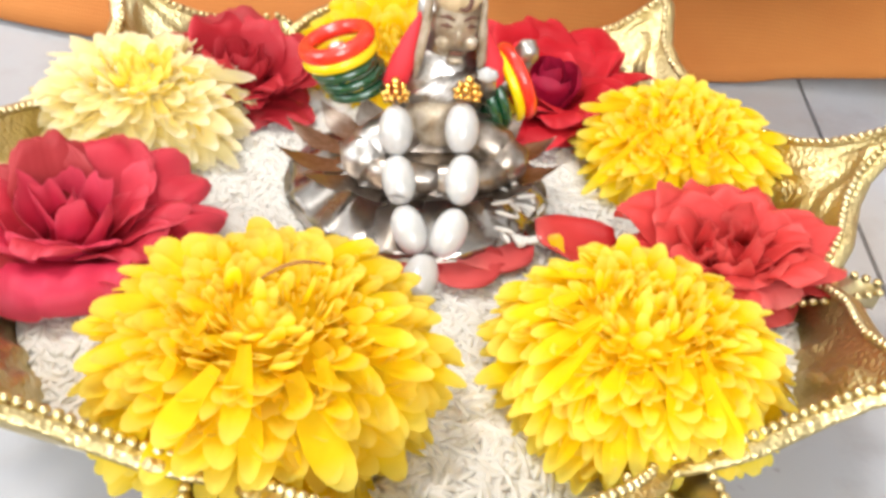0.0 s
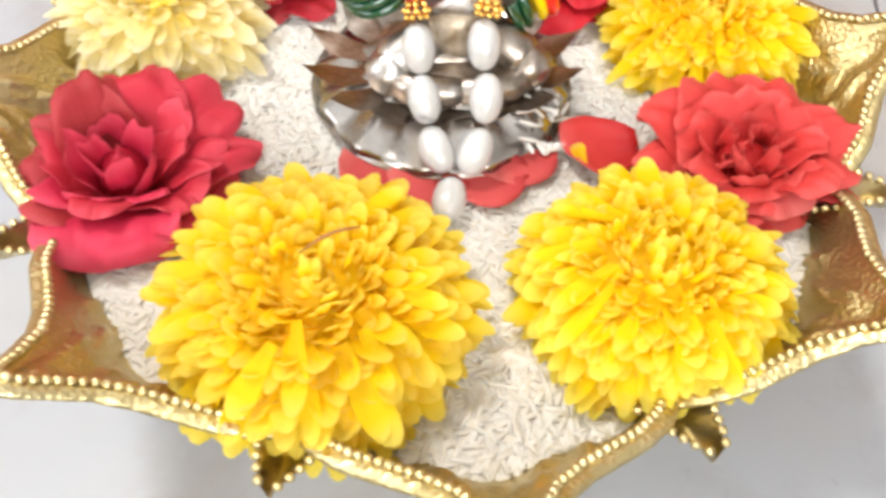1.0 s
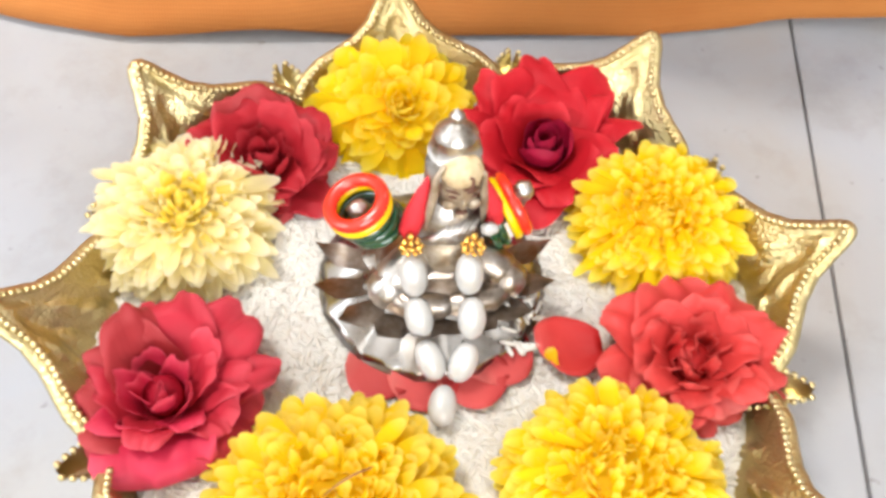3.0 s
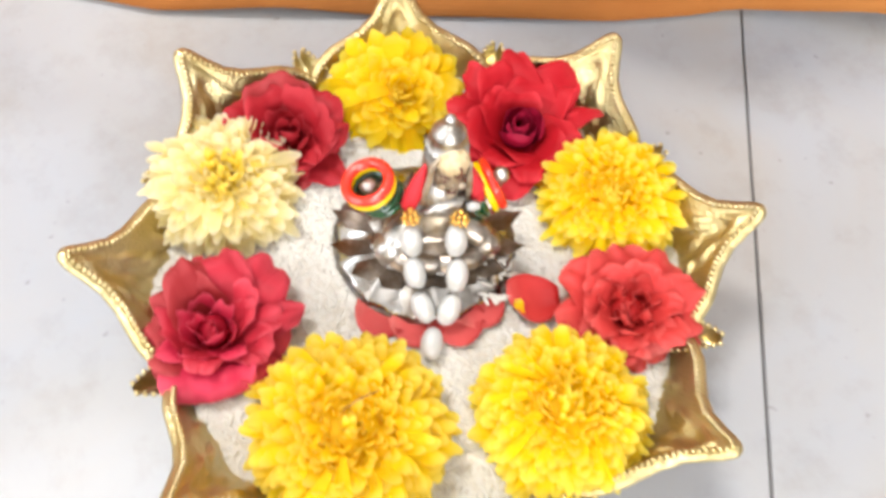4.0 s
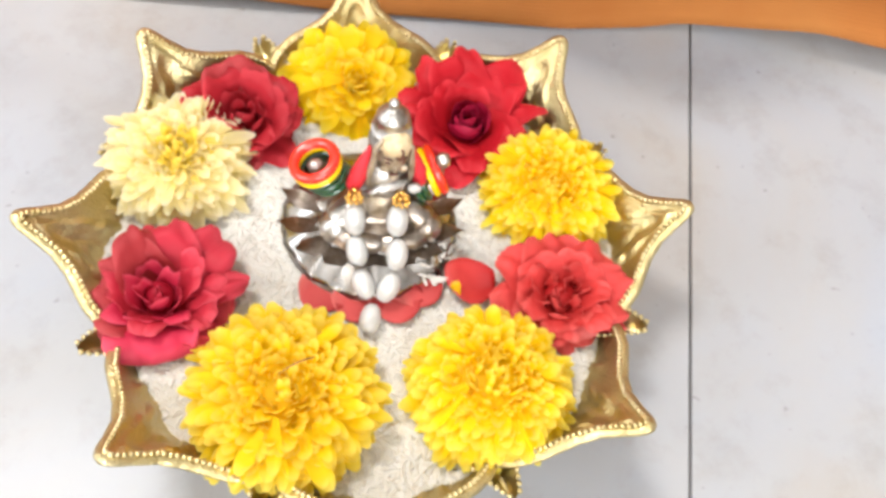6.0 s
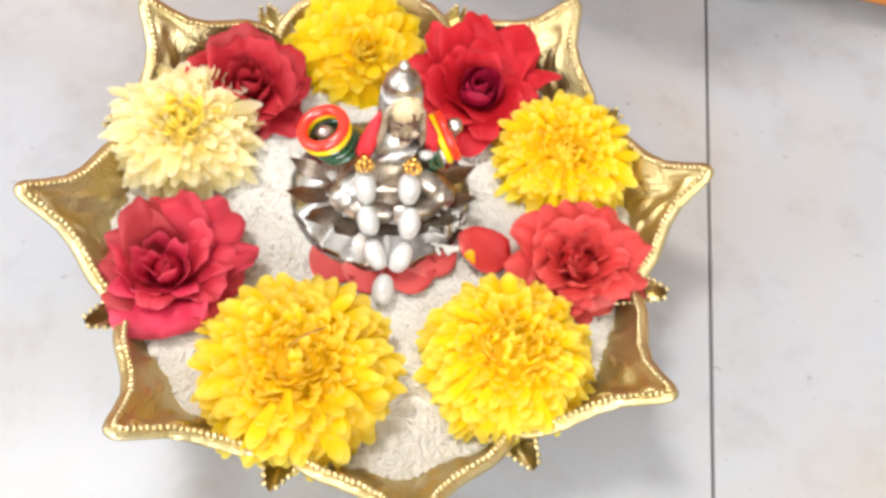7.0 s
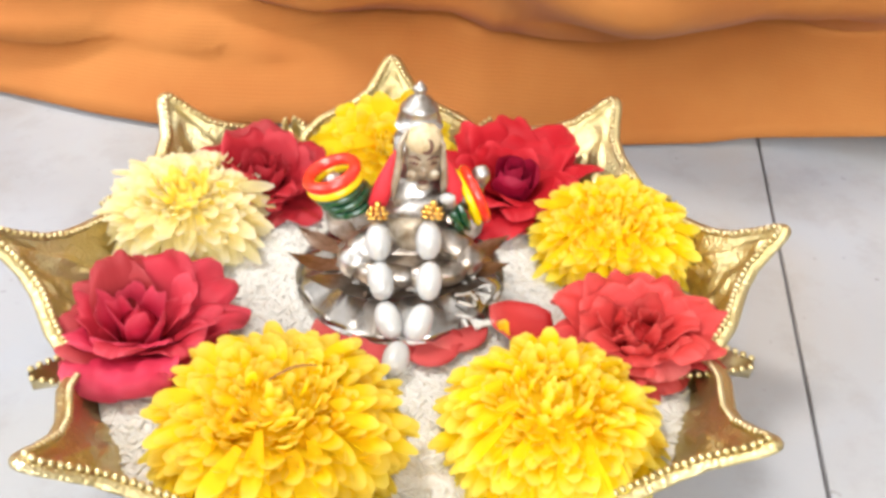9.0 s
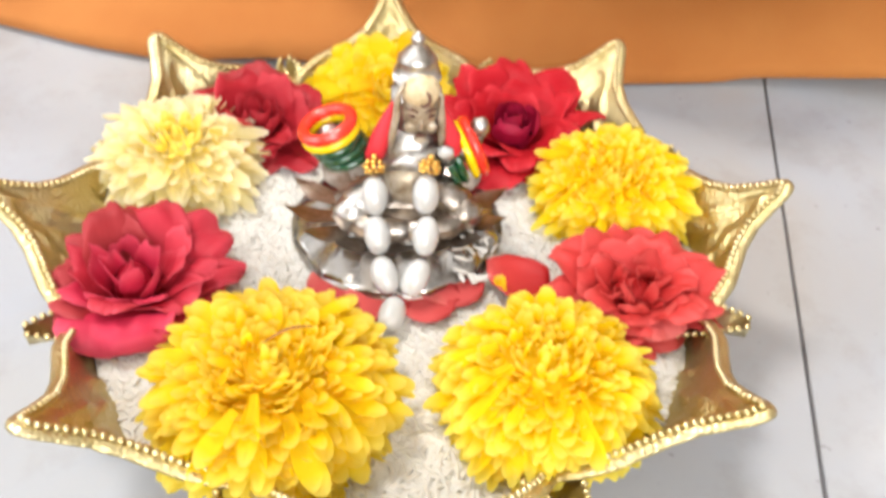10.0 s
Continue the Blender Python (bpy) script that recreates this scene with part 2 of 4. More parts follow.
def part(name, bm, mat, parent, label="", smooth=True, m=None):
    me = bpy.data.meshes.new(name)
    bm.to_mesh(me)
    bm.free()
    me.materials.append(mat)
    me.polygons.foreach_set("use_smooth", [smooth] * len(me.polygons))
    return part_mesh(name, me, parent, label, m)


def grid_faces(rows, cols, wrap=False):
    """Quads over a grid of rows x cols points; wrap closes each row."""
    out = []
    for r in range(rows - 1):
        for k in range(cols if wrap else cols - 1):
            k2 = (k + 1) % cols
            out.append((r * cols + k, r * cols + k2, (r + 1) * cols + k2, (r + 1) * cols + k))
    return out


def empty(name, at):
    ob = new(name)
    ob.empty_display_size = 0.01
    ob.matrix_basis = at if isinstance(at, Matrix) else Matrix.Translation(at)
    return ob


def toward(axis):
    return Vector(axis).normalized().to_track_quat("Z", "Y").to_matrix().to_4x4()


# ---- floor, walls ----
FLOOR = -0.006
JOINT_AT, JOINT_TURN, TILE_SIZE = Vector((0.160, 0.011, FLOOR)), -14.4, 0.6
floor = tagged(new("floor", mesh_of("floor", [(-2.6, -2.6, -0.06), (3.4, -2.6, -0.06), (3.4, 3.0, -0.06), (-2.6, 3.0, -0.06), (-2.6, -2.6, -0.008), (3.4, -2.6, -0.008), (3.4, 3.0, -0.008), (-2.6, 3.0, -0.008)],
    [(3, 2, 1, 0), (4, 5, 6, 7), (0, 1, 5, 4), (1, 2, 6, 5), (2, 3, 7, 6), (3, 0, 4, 7)], [GROUT], False)), "white polished stone tile floor with dark joints", "floor", kind="structure")


def box_mesh(name, lo, hi, mat, bevel=0.0):
    bm = bmesh.new()
    bmesh.ops.create_cube(bm, size=1, matrix=Matrix.LocRotScale([(a + b) / 2 for a, b in zip(lo, hi)], None, [b - a for a, b in zip(lo, hi)]))
    if bevel:
        bmesh.ops.bevel(bm, geom=bm.edges[:], offset=bevel, segments=2, affect="EDGES", profile=0.5)
    me = bpy.data.meshes.new(name)
    bm.to_mesh(me)
    bm.free()
    me.materials.append(mat)
    return me


def setting(name, lo, hi, mat, label, category):
    return tagged(new(name, box_mesh(name, lo, hi, mat)), label, category, kind="structure")


setting("wall_north", (-2.6, 3.0, -0.06), (3.4, 3.12, 2.6), WALL, "plain off-white painted plaster wall", "wall")


def wall_with_opening(name, along_x, at, lo, hi, w0, w1):
    """A wall 12 cm thick from lo to hi, with an opening from w0 to w1 and from 0.85 to 2.15 m."""
    bm = bmesh.new()
    for a, b, z0, z1 in ((lo, w0, -0.06, 2.6), (w1, hi, -0.06, 2.6), (w0, w1, -0.06, 0.85), (w0, w1, 2.15, 2.6)):
        size = (b - a, 0.12, z1 - z0) if along_x else (0.12, b - a, z1 - z0)
        mid = ((a + b) / 2, at - 0.06, (z0 + z1) / 2) if along_x else (at - 0.06, (a + b) / 2, (z0 + z1) / 2)
        bmesh.ops.create_cube(bm, size=1, matrix=Matrix.LocRotScale(mid, None, size))
    me = bpy.data.meshes.new(name)
    bm.to_mesh(me)
    bm.free()
    me.materials.append(WALL)
    return tagged(new(name, me), "plain off-white painted wall with an opening at window height", "wall", kind="structure")


# the south opening is made up too, it only holds the fill lamp
wall_with_opening("wall_south", True, -2.6, -2.6, 3.4, -0.8, 1.0)
wall_with_opening("wall_west", False, -2.6, -2.72, 3.12, -1.5, 0.3)
setting("wall_east", (3.4, -2.72, -0.06), (3.52, 3.12, 2.6), WALL, "plain off-white painted plaster wall", "wall")
setting("ceiling", (-2.72, -2.72, 2.6), (3.52, 3.12, 2.7), WALL, "plain white painted ceiling", "ceiling")


def ceiling_lamp(at, radius, glow):
    top = empty("ceiling_lamp", at)
    bm = bmesh.new()
    bmesh.ops.create_cone(bm, cap_ends=True, segments=40, radius1=radius, radius2=radius * 1.06, depth=0.02, matrix=Matrix.Translation((0, 0, -0.01)))
    part("housing", bm, WALL, top)
    bm = bmesh.new()
    bmesh.ops.create_cone(bm, cap_ends=True, segments=40, radius1=radius * 0.88, radius2=radius * 0.9, depth=0.008, matrix=Matrix.Translation((0, 0, -0.0245)))
    part("diffuser", bm, glow, top, "glowing white diffuser")
    return tagged(top, "round white ceiling lamp with a glowing diffuser", "lamp", "ceiling lamps")


ceiling_lamp((-0.87, 0.57, 2.6), 0.4, LAMP)
ceiling_lamp((2.07, 1.66, 2.6), 0.1, SPOT)

# ---- orange cloth behind the tray ----


def hem_y(x):
    pts_x = (-1.4, -0.5, -0.21, -0.158, -0.118, -0.055, 0.0, 0.06, 0.121, 0.19, 0.26, 0.32, 0.6, 1.4)
    pts_y = (0.42, 0.30, 0.213, 0.190, 0.177, 0.172, 0.168, 0.164, 0.1585, 0.162, 0.147, 0.128, 0.105, 0.11)
    return float(np.interp(x, pts_x, pts_y))


def orange_cloth():
    nx, nv = 260, 64
    verts, uv = [], []
    for j in range(nv):
        v = j / (nv - 1)
        for i in range(nx):
            x = -1.3 + 2.6 * i / (nx - 1)
            run = v * 0.62
            # flares over the floor at the hem, then climbs and lies flat on top
            if run < 0.09:
                y, z = run * 0.72, 0.002 + run * 0.62
            elif run < 0.32:
                y, z = 0.065 + (run - 0.09) * 0.28, 0.058 + (run - 0.09) * 0.95
            else:
                y, z = 0.1294 + (run - 0.32) * 1.0, 0.2765
            # a slack fold bulges over the hem, fuller to one side
            full = (1 - 0.45 * min(1.0, max(0.0, (x - 0.12) / 0.14))) / (1 + math.exp(-(x - 0.02) / 0.06))
            step = min(1.0, max(0.0, (run - 0.075 + 0.04 * full - 0.012 * math.sin(x * 9)) / 0.06))
            y -= (0.022 + 0.055 * full) * step * step * (3 - 2 * step)
            lean = min(1.0, max(0.0, (run - 0.12) / 0.16))
            y -= 0.035 * full * lean * lean * (3 - 2 * lean)
            grow = min(1.0, run / 0.05)
            fold = 0.016 * math.sin(x * 17 + 1.2 + 9 * run) * math.exp(-((x + 0.1) / 0.5) ** 2) + 0.010 * math.sin(x * 38 - 14 * run + 2.0)
            big = noise.noise(Vector((x * 3.1 + 5.2, run * 9.0, 0.4))) * 0.036 + 0.05 * (abs(noise.noise(Vector((x * 1.7 + 2.0, run * 15 + x * 2.2, 7.3)))) - 0.2)
            crease = -0.008 * math.exp(-((x - 0.045 - 0.12 * run) / 0.008) ** 2)
            lift = 0.014 * min(1.0, max(0.0, (x - 0.17) / 0.10)) * math.exp(-run / 0.15) + 0.004 * math.exp(-((x + 0.055) / 0.035) ** 2) * math.exp(-run / 0.04)
            for a, b, high, w in ((0.055, -0.10, 0.011, 0.010), (0.085, 0.08, -0.012, 0.012), (0.03, 0.14, 0.007, 0.009), (0.11, -0.22, 0.012, 0.014), (0.065, 0.02, -0.008, 0.008), (0.02, -0.3, -0.007, 0.012)):
                big += high * math.exp(-abs(run - a - b * x) / w)
            wav = noise.noise(Vector((x * 14, run * 16, 3.0))) * 0.006
            verts.append((x, hem_y(x) + y + grow * (fold * 0.8 + big + crease + wav), max(0.0015, z + grow * (0.35 * big + wav) + lift)))
            uv.append((i / nx, v))
    me = mesh_of("orange_cloth", verts, grid_faces(nv, nx), [CLOTH], True, uv)
    ob = tagged(new("orange_cloth", me), "plain orange cotton cloth draped in soft folds onto the floor", "cloth")
    sol = ob.modifiers.new("thickness", "SOLIDIFY")
    sol.thickness, sol.offset = 0.0022, 1.0
    ob.location.z = FLOOR
    return ob


orange_cloth()

# ---- gilded tray ----
TIP_R, TIP_Z, NOTCH_R, NOTCH_Z = 0.130, 0.0588, 0.1015, 0.036
BASE_R, BASE_Z = 0.088, 0.008


def rim_reach(u):
    """How far the rim has gone from notch (0) to tip (1), at u from the petal's axis (0) to its side (1)."""
    return float(np.interp(u, (0, 0.02, 0.05, 0.1, 0.2, 0.35, 0.5, 0.7, 0.86, 0.95, 1.0), (1.0, 0.985, 0.92, 0.78, 0.57, 0.42, 0.34, 0.26, 0.15, 0.06, 0.0)))


def rim_point(a):
    """Radius and height of the rim at the angle a."""
    k = math.radians(45)
    off = (a + k / 2) % k - k / 2
    g = rim_reach(abs(off) / (k / 2))
    return NOTCH_R + (TIP_R - NOTCH_R) * g, NOTCH_Z + (TIP_Z - NOTCH_Z) * g ** 0.9, off / (k / 2)


SPRIG = [(0.0, 0.86, 0.10, 0.05), (0.16, 0.78, 0.07, 0.05), (-0.16, 0.78, 0.07, 0.05), (0.24, 0.66, 0.08, 0.05), (-0.24, 0.66, 0.08, 0.05),
         (0.08, 0.7, 0.05, 0.06), (-0.08, 0.7, 0.05, 0.06), (0.36, 0.55, 0.09, 0.05), (-0.36, 0.55, 0.09, 0.05), (0.0, 0.58, 0.06, 0.07), (0.5, 0.7, 0.06, 0.09), (-0.5, 0.7, 0.06, 0.09)]


def wall_point(a, s, out=0.0):
    r_rim, z_rim, u = rim_point(a)
    r = BASE_R + (r_rim - BASE_R) * s
    z = BASE_Z + (z_rim - BASE_Z) * s ** 1.3
    emboss = 0.0
    if not out:
        for cu, cs, wu, ws in SPRIG:
            emboss += math.exp(-((u - cu) / wu) ** 2 - ((s - cs) / ws) ** 2)
        emboss = 0.0024 * min(emboss, 1.3) + 0.0008 * math.exp(-(u / 0.05) ** 2) * (s > 0.3)
        z += 0.0018 * math.sin(math.pi * min(1, s)) * math.cos(math.pi * u)
    r -= emboss * 0.6
    z += emboss * 0.8 - out
    return r * math.cos(a), r * math.sin(a), z


def bowl_mesh(out=0.0):
    per, ns = 56, 40
    n = 8 * per
    verts, faces = [(0, 0, BASE_Z - out)], []
    for s_i in range(ns):
        for k in range(n):
            verts.append(wall_point(2 * math.pi * (k + 0.5) / n, s_i / (ns - 1), out))
    faces += [(0, 1 + k, 1 + (k + 1) % n) for k in range(n)]
    faces += [tuple(1 + q for q in f) for f in grid_faces(ns, n, True)]
    if out:
        faces = [f[::-1] for f in faces]
    return verts, faces


def tray():
    top = empty("decorative_tray", (0, -0.003, 0))
    v1, f1 = bowl_mesh()
    v2, f2 = bowl_mesh(0.0016)
    off = len(v1)
    n, last = 8 * 56, len(v1) - 8 * 56
    edge = [(last + k, off + last + k, off + last + (k + 1) % n, last + (k + 1) % n) for k in range(n)]
    part_mesh("bowl", mesh_of("bowl", v1 + v2, f1 + [tuple(off + q for q in f) for f in f2] + edge, [GOLD]), top, "embossed gilded petal-shaped bowl")
    # foot ring on the floor
    prof = [(0.070, -0.006), (0.075, -0.006), (0.081, 0.0066), (0.074, 0.0066), (0.068, 0.0)]
    vs = [(r * math.cos(a), r * math.sin(a), z) for r, z in prof + prof[:1] for a in np.linspace(0, 2 * math.pi, 96, endpoint=False)]
    part_mesh("foot_ring", mesh_of("foot_ring", vs, grid_faces(len(prof) + 1, 96, True), [GOLD]), top)
    # a rolled edge and the row of beads along it
    def along(step):
        pts, a = [], 0.0
        fine = [Vector(wall_point(q, 1.0)) for q in np.linspace(0, 2 * math.pi, 6000)]
        d, nxt = 0.0, 0.0
        for p0, p1 in zip(fine, fine[1:]):
            d += (p1 - p0).length
            if d >= nxt:
                pts.append(p1)
                nxt += step
        return pts
    path = along(0.0009)
    m, ring, vs = len(path), 8, []
    for k, p0 in enumerate(path):
        t = (path[(k + 1) % m] - path[k - 1]).normalized()
        outw = t.cross(Vector((0, 0, 1))).normalized()
        up = outw.cross(t)
        for q in range(ring):
            w = 2 * math.pi * q / ring
            vs.append(p0 + outw * (0.0009 + 0.0021 * math.cos(w)) + up * (0.0011 * math.sin(w) - 0.0003))
    fs = [((k % m) * ring + q, (k % m) * ring + (q + 1) % ring, ((k + 1) % m) * ring + (q + 1) % ring, ((k + 1) % m) * ring + q) for k in range(m) for q in range(ring)]
    part_mesh("rolled_edge", mesh_of("rolled_edge", vs, fs, [GOLD]), top)
    bm = bmesh.new()
    bmesh.ops.create_icosphere(bm, subdivisions=2, radius=1)
    ico_v = [v.co.copy() for v in bm.verts]
    ico_f = [[v.index for v in f.verts] for f in bm.faces]
    bm.free()
    vs, fs = [], []
    for p0 in along(0.00225):
        o = len(vs)
        inward = Vector((-p0.x, -p0.y, 0)).normalized() * 0.0012
        vs += [p0 + inward + Vector((c.x * 0.00112, c.y * 0.00112, 0.0006 + c.z * 0.00105)) for c in ico_v]
        fs += [[o + q for q in f] for f in ico_f]
    tagged(part_mesh("beaded_rim", mesh_of("beaded_rim", vs, fs, [GOLD_BEAD]), top, "row of small gilded beads"), kind="stuff")
    # small folded leaf in each notch
    vs, fs, cols = [], [], 9
    for j in range(8):
        f = j / 7
        r = 0.097 + 0.0205 * f
        half = 0.0085 * (1 - f) ** 0.75 + 0.0012
        for i in range(cols):
            u = -1 + 2 * i / (cols - 1)
            vs.append((r, u * half, NOTCH_Z - 0.006 + 0.006 * abs(u) + 0.004 * f))
    fs = grid_faces(8, cols)
    o = len(vs)
    for side in (-1, 1):
        for j in range(9):
            f = j / 8.4
            c0 = Vector((0.097 + 0.0205 * f, side * (0.0085 * (1 - f) ** 0.75 + 0.0012), NOTCH_Z + 0.0006 + 0.004 * f))
            o = len(vs)
            vs += [c0 + q * 0.0011 for q in ico_v]
            fs += [tuple(o + k for k in f2) for f2 in ico_f]
    leaf = mesh_of("notch_leaf", vs, fs, [GOLD_BEAD])
    for k in range(8):
        part_mesh("notch_leaf", leaf, top, m=pose(0, 0, 0, 0, 0, 22.5 + 45 * k))
    return tagged(top, "gold-coloured eight-petalled lotus tray with a beaded rim", "tray")


tray()

# ---- rice ----


def rice_height(x, y):
    r = math.hypot(x, y)
    return 0.0285 + 0.0022 * noise.noise(Vector((x * 28, y * 28, 1.7))) + 0.0015 * noise.noise(Vector((x * 70, y * 70, 4.0))) - 0.0015 * max(0.0, (r - 0.085) / 0.025) ** 2


def wall_radius_at(a, z):
    r_rim, z_rim, _ = rim_point(a)
    s = min(1.0, max(0.0, (z - BASE_Z) / (z_rim - BASE_Z))) ** (1 / 1.3)
    return BASE_R + (r_rim - BASE_R) * s


def rice():
    rng = np.random.default_rng(7)
    verts, faces = [(0, 0, 0.0265)], []
    rings, seg = 26, 128
    for j in range(1, rings + 1):
        for k in range(seg):
            a = 2 * math.pi * k / seg
            r = (wall_radius_at(a, 0.0275) + 0.001) * j / rings
            x, y = r * math.cos(a), r * math.sin(a)
            verts.append((x, y, rice_height(x, y) + 0.0001))
    faces += [(0, 1 + k, 1 + (k + 1) % seg) for k in range(seg)]
    faces += [tuple(1 + q for q in f) for f in grid_faces(rings, seg, True)]
    # one grain: a slim six-sided spindle with blunt ends
    prof = [(-1.0, 0.25), (-0.72, 0.78), (0.0, 1.0), (0.72, 0.8), (1.0, 0.3)]
    side = 6
    unit = [(x, r * math.cos(2 * math.pi * q / side), r * math.sin(2 * math.pi * q / side)) for x, r in prof for q in range(side)]
    unit_f = grid_faces(len(prof), side, True) + [tuple(range(side))[::-1], tuple(range((len(prof) - 1) * side, len(prof) * side))]
    unit = np.array(unit)
    for k in range(22028):
        a, q = rng.uniform(0, 2 * math.pi), math.sqrt(rng.uniform(0, 1))
        r = q * (wall_radius_at(a, 0.0275) - 0.001)
        x, y = r * math.cos(a), r * math.sin(a)
        on_dish = 0.0
        if k >= 22000:
            # a few grains strewn over the pedestal's dish
            x, y = rng.uniform(0.019, 0.034), rng.uniform(-0.019, -0.002)
            on_dish = max(0.002, 0.0125 * max(0.0, 1 - (math.hypot(x - 0.001, y - 0.009) - 0.019) / 0.0165) ** 0.8 + 0.0032)
        size = np.array((rng.uniform(0.0022, 0.003), rng.uniform(0.00072, 0.0009), rng.uniform(0.00065, 0.0008)))
        turn = np.array(Euler((rng.uniform(0, 6.28), rng.normal(0, 0.1), rng.uniform(0, 6.28))).to_matrix())
        pts = (unit * size) @ turn.T + np.array((x, y, (0.0295 + on_dish if on_dish else rice_height(x, y)) + rng.uniform(-0.0005, 0.0005)))
        o = len(verts)
        verts.extend(map(tuple, pts))
        faces.extend(tuple(o + k for k in f) for f in unit_f)
    me = mesh_of("rice", verts, faces, [RICE])
    ob = new("rice", me)
    ob.location.y = -0.003
    return tagged(ob, "bed of raw white rice grains filling the tray", "rice", kind="stuff")


rice()

# ---- flowers ----


def strip_petal(name, mat, width, cup, curl, seed=0, sharp=0.0):
    """A round-tipped petal 1 long along z, hollow towards -y; sharp draws its tip out to a point."""
    rng = random.Random(seed)
    rows, cols = 8, 5
    vs, uv = [], []
    wob, twist = rng.uniform(-0.05, 0.05), rng.uniform(-0.25, 0.25)
    for v in (0.0, 0.2, 0.42, 0.62, 0.78, 0.9, 0.97, 1.0):
        w = width * (0.42 + 0.58 * min(1.0, v / 0.6) ** 1.2)
        if v > 0.72:
            q = (v - 0.72) / 0.285
            w *= (1 - sharp) * math.sqrt(max(0.02, 1 - q * q)) + sharp * (1 - 0.9 * q)
        bend = curl * v * v
        for i in range(cols):
            u = -1 + 2 * i / (cols - 1)
            vs.append((u * w + wob * v * v, -cup * w * (u * u - 0.35) * (1.3 - 0.4 * v) - bend + twist * u * w * v, v - 0.22 * bend * bend * v))
            uv.append((i / (cols - 1), v))
    return mesh_of(name, vs, grid_faces(rows, cols), [mat], True, uv)


def chrysanthemum(label, at, radius, height, mats, count, tilt=(0, 0), seed=1, droop=98, spread=0.55, ragged=0.12, wide=1.0, heart=0.16, lay=(-8, 36), curl=0.0, sharp=0.0, mess=8, crowd=720):
    """A flower head of many petals set in a spiral and lapped like shingles: short and upright in the eye, long and flat at the edge."""
    rng = random.Random(seed)
    base = Vector((at[0], at[1], 0.0295))
    lean = Matrix.Rotation(radians(tilt[0]), 4, "X") @ Matrix.Rotation(radians(tilt[1]), 4, "Y")
    top = empty("chrysanthemum", Matrix.Translation(base) @ lean)
    outer = [strip_petal("petal", mats[0], rng.uniform(0.08, 0.115) * wide, rng.uniform(0.15, 0.5), rng.uniform(-0.14, 0.12) + curl, seed * 31 + k, sharp) for k in range(9)]
    mid = [strip_petal("petal", mats[0], rng.uniform(0.075, 0.115) * wide, rng.uniform(0.2, 0.6), rng.uniform(-0.05, 0.2) + curl, seed * 37 + k, sharp * 0.7) for k in range(8)]
    eye = [strip_petal("petal", mats[1], rng.uniform(0.075, 0.11) * wide, rng.uniform(0.9, 1.5), rng.uniform(0.3, 0.6), seed * 41 + k) for k in range(5)]
    root = height * 0.22

    def placed(f, a, scale, jitter):
        """A petal's pose and size, its tip on the dome's outline at the share f of the way from eye to edge."""
        ph = radians(droop * f ** spread + rng.uniform(-jitter, jitter))
        dome = scale / math.sqrt((math.sin(ph) / radius) ** 2 + (math.cos(ph) / (height - root)) ** 2)
        way = min(radians(132), ph + radians(lay[0] + (lay[1] - lay[0]) * min(1.0, f * 2.4) + rng.uniform(-mess, mess)))
        length = radius * (0.26 + 0.34 * min(1.0, f * 1.5)) * rng.uniform(0.85, 1.15)
        small = 0.46 if f < 0.1 else 0.66 if f < 0.26 else 0.9 if f < 0.5 else 1.0
        broad = radius * rng.uniform(0.8, 1.15) * small
        r, z = math.sin(ph) * dome - math.sin(way) * length, root + math.cos(ph) * dome - math.cos(way) * length
        turn = Matrix.Rotation(radians(a), 4, "Z") @ Matrix.Translation((0, r, z)) @ Matrix.Rotation(-way, 4, "X")
        return turn @ Matrix.Rotation(radians(rng.uniform(-20, 20)), 4, "Z") @ Matrix.Rotation(radians(rng.uniform(-mess, mess)), 4, "Y") @ Matrix.Diagonal((broad, length * 0.8 + broad * 0.2, length, 1))

    for k in range(count):
        f = (k + 0.5) / count
        m = placed(f, k * 137.508 + rng.uniform(-12, 12), 1 + rng.uniform(-ragged, ragged * 0.5), 6)
        part_mesh("petal", rng.choice(eye if f < heart else mid if f < 0.55 else outer), top, m=m)
    # the crowd of petals deeper in the head
    vs, fs, uv = [], [], []
    for k in range(crowd):
        f = (k + 0.5) / crowd
        src = rng.choice(mid if f < 0.6 else outer)
        m = placed(f, k * 137.508 + 70 + rng.uniform(-20, 20), rng.uniform(0.86, 0.96), 8)
        o = len(vs)
        vs += [m @ v.co for v in src.vertices]
        fs += [tuple(o + q for q in poly.vertices) for poly in src.polygons]
        uv += [(c % 5 / 4, (0.0, 0.2, 0.42, 0.62, 0.78, 0.9, 0.97, 1.0)[c // 5]) for c in range(40)]
    tagged(part_mesh("inner_petals", mesh_of("inner_petals", vs, fs, [mats[0]], True, uv), top), kind="stuff")
    bm = bmesh.new()
    bmesh.ops.create_uvsphere(bm, u_segments=16, v_segments=8, radius=1, matrix=Matrix.LocRotScale((0, 0, root * 0.2), None, (radius * 0.3, radius * 0.3, root * 0.6)))
    part("calyx", bm, GREEN, top, "green calyx under the petals")
    bm = bmesh.new()
    bmesh.ops.create_uvsphere(bm, u_segments=24, v_segments=12, radius=1, matrix=Matrix.LocRotScale((0, 0, root), None, (radius * 0.74, radius * 0.74, (height - root) * 0.84)))
    part("receptacle", bm, mats[0], top)
    return tagged(top, label, "flower", "chrysanthemum heads in the tray")


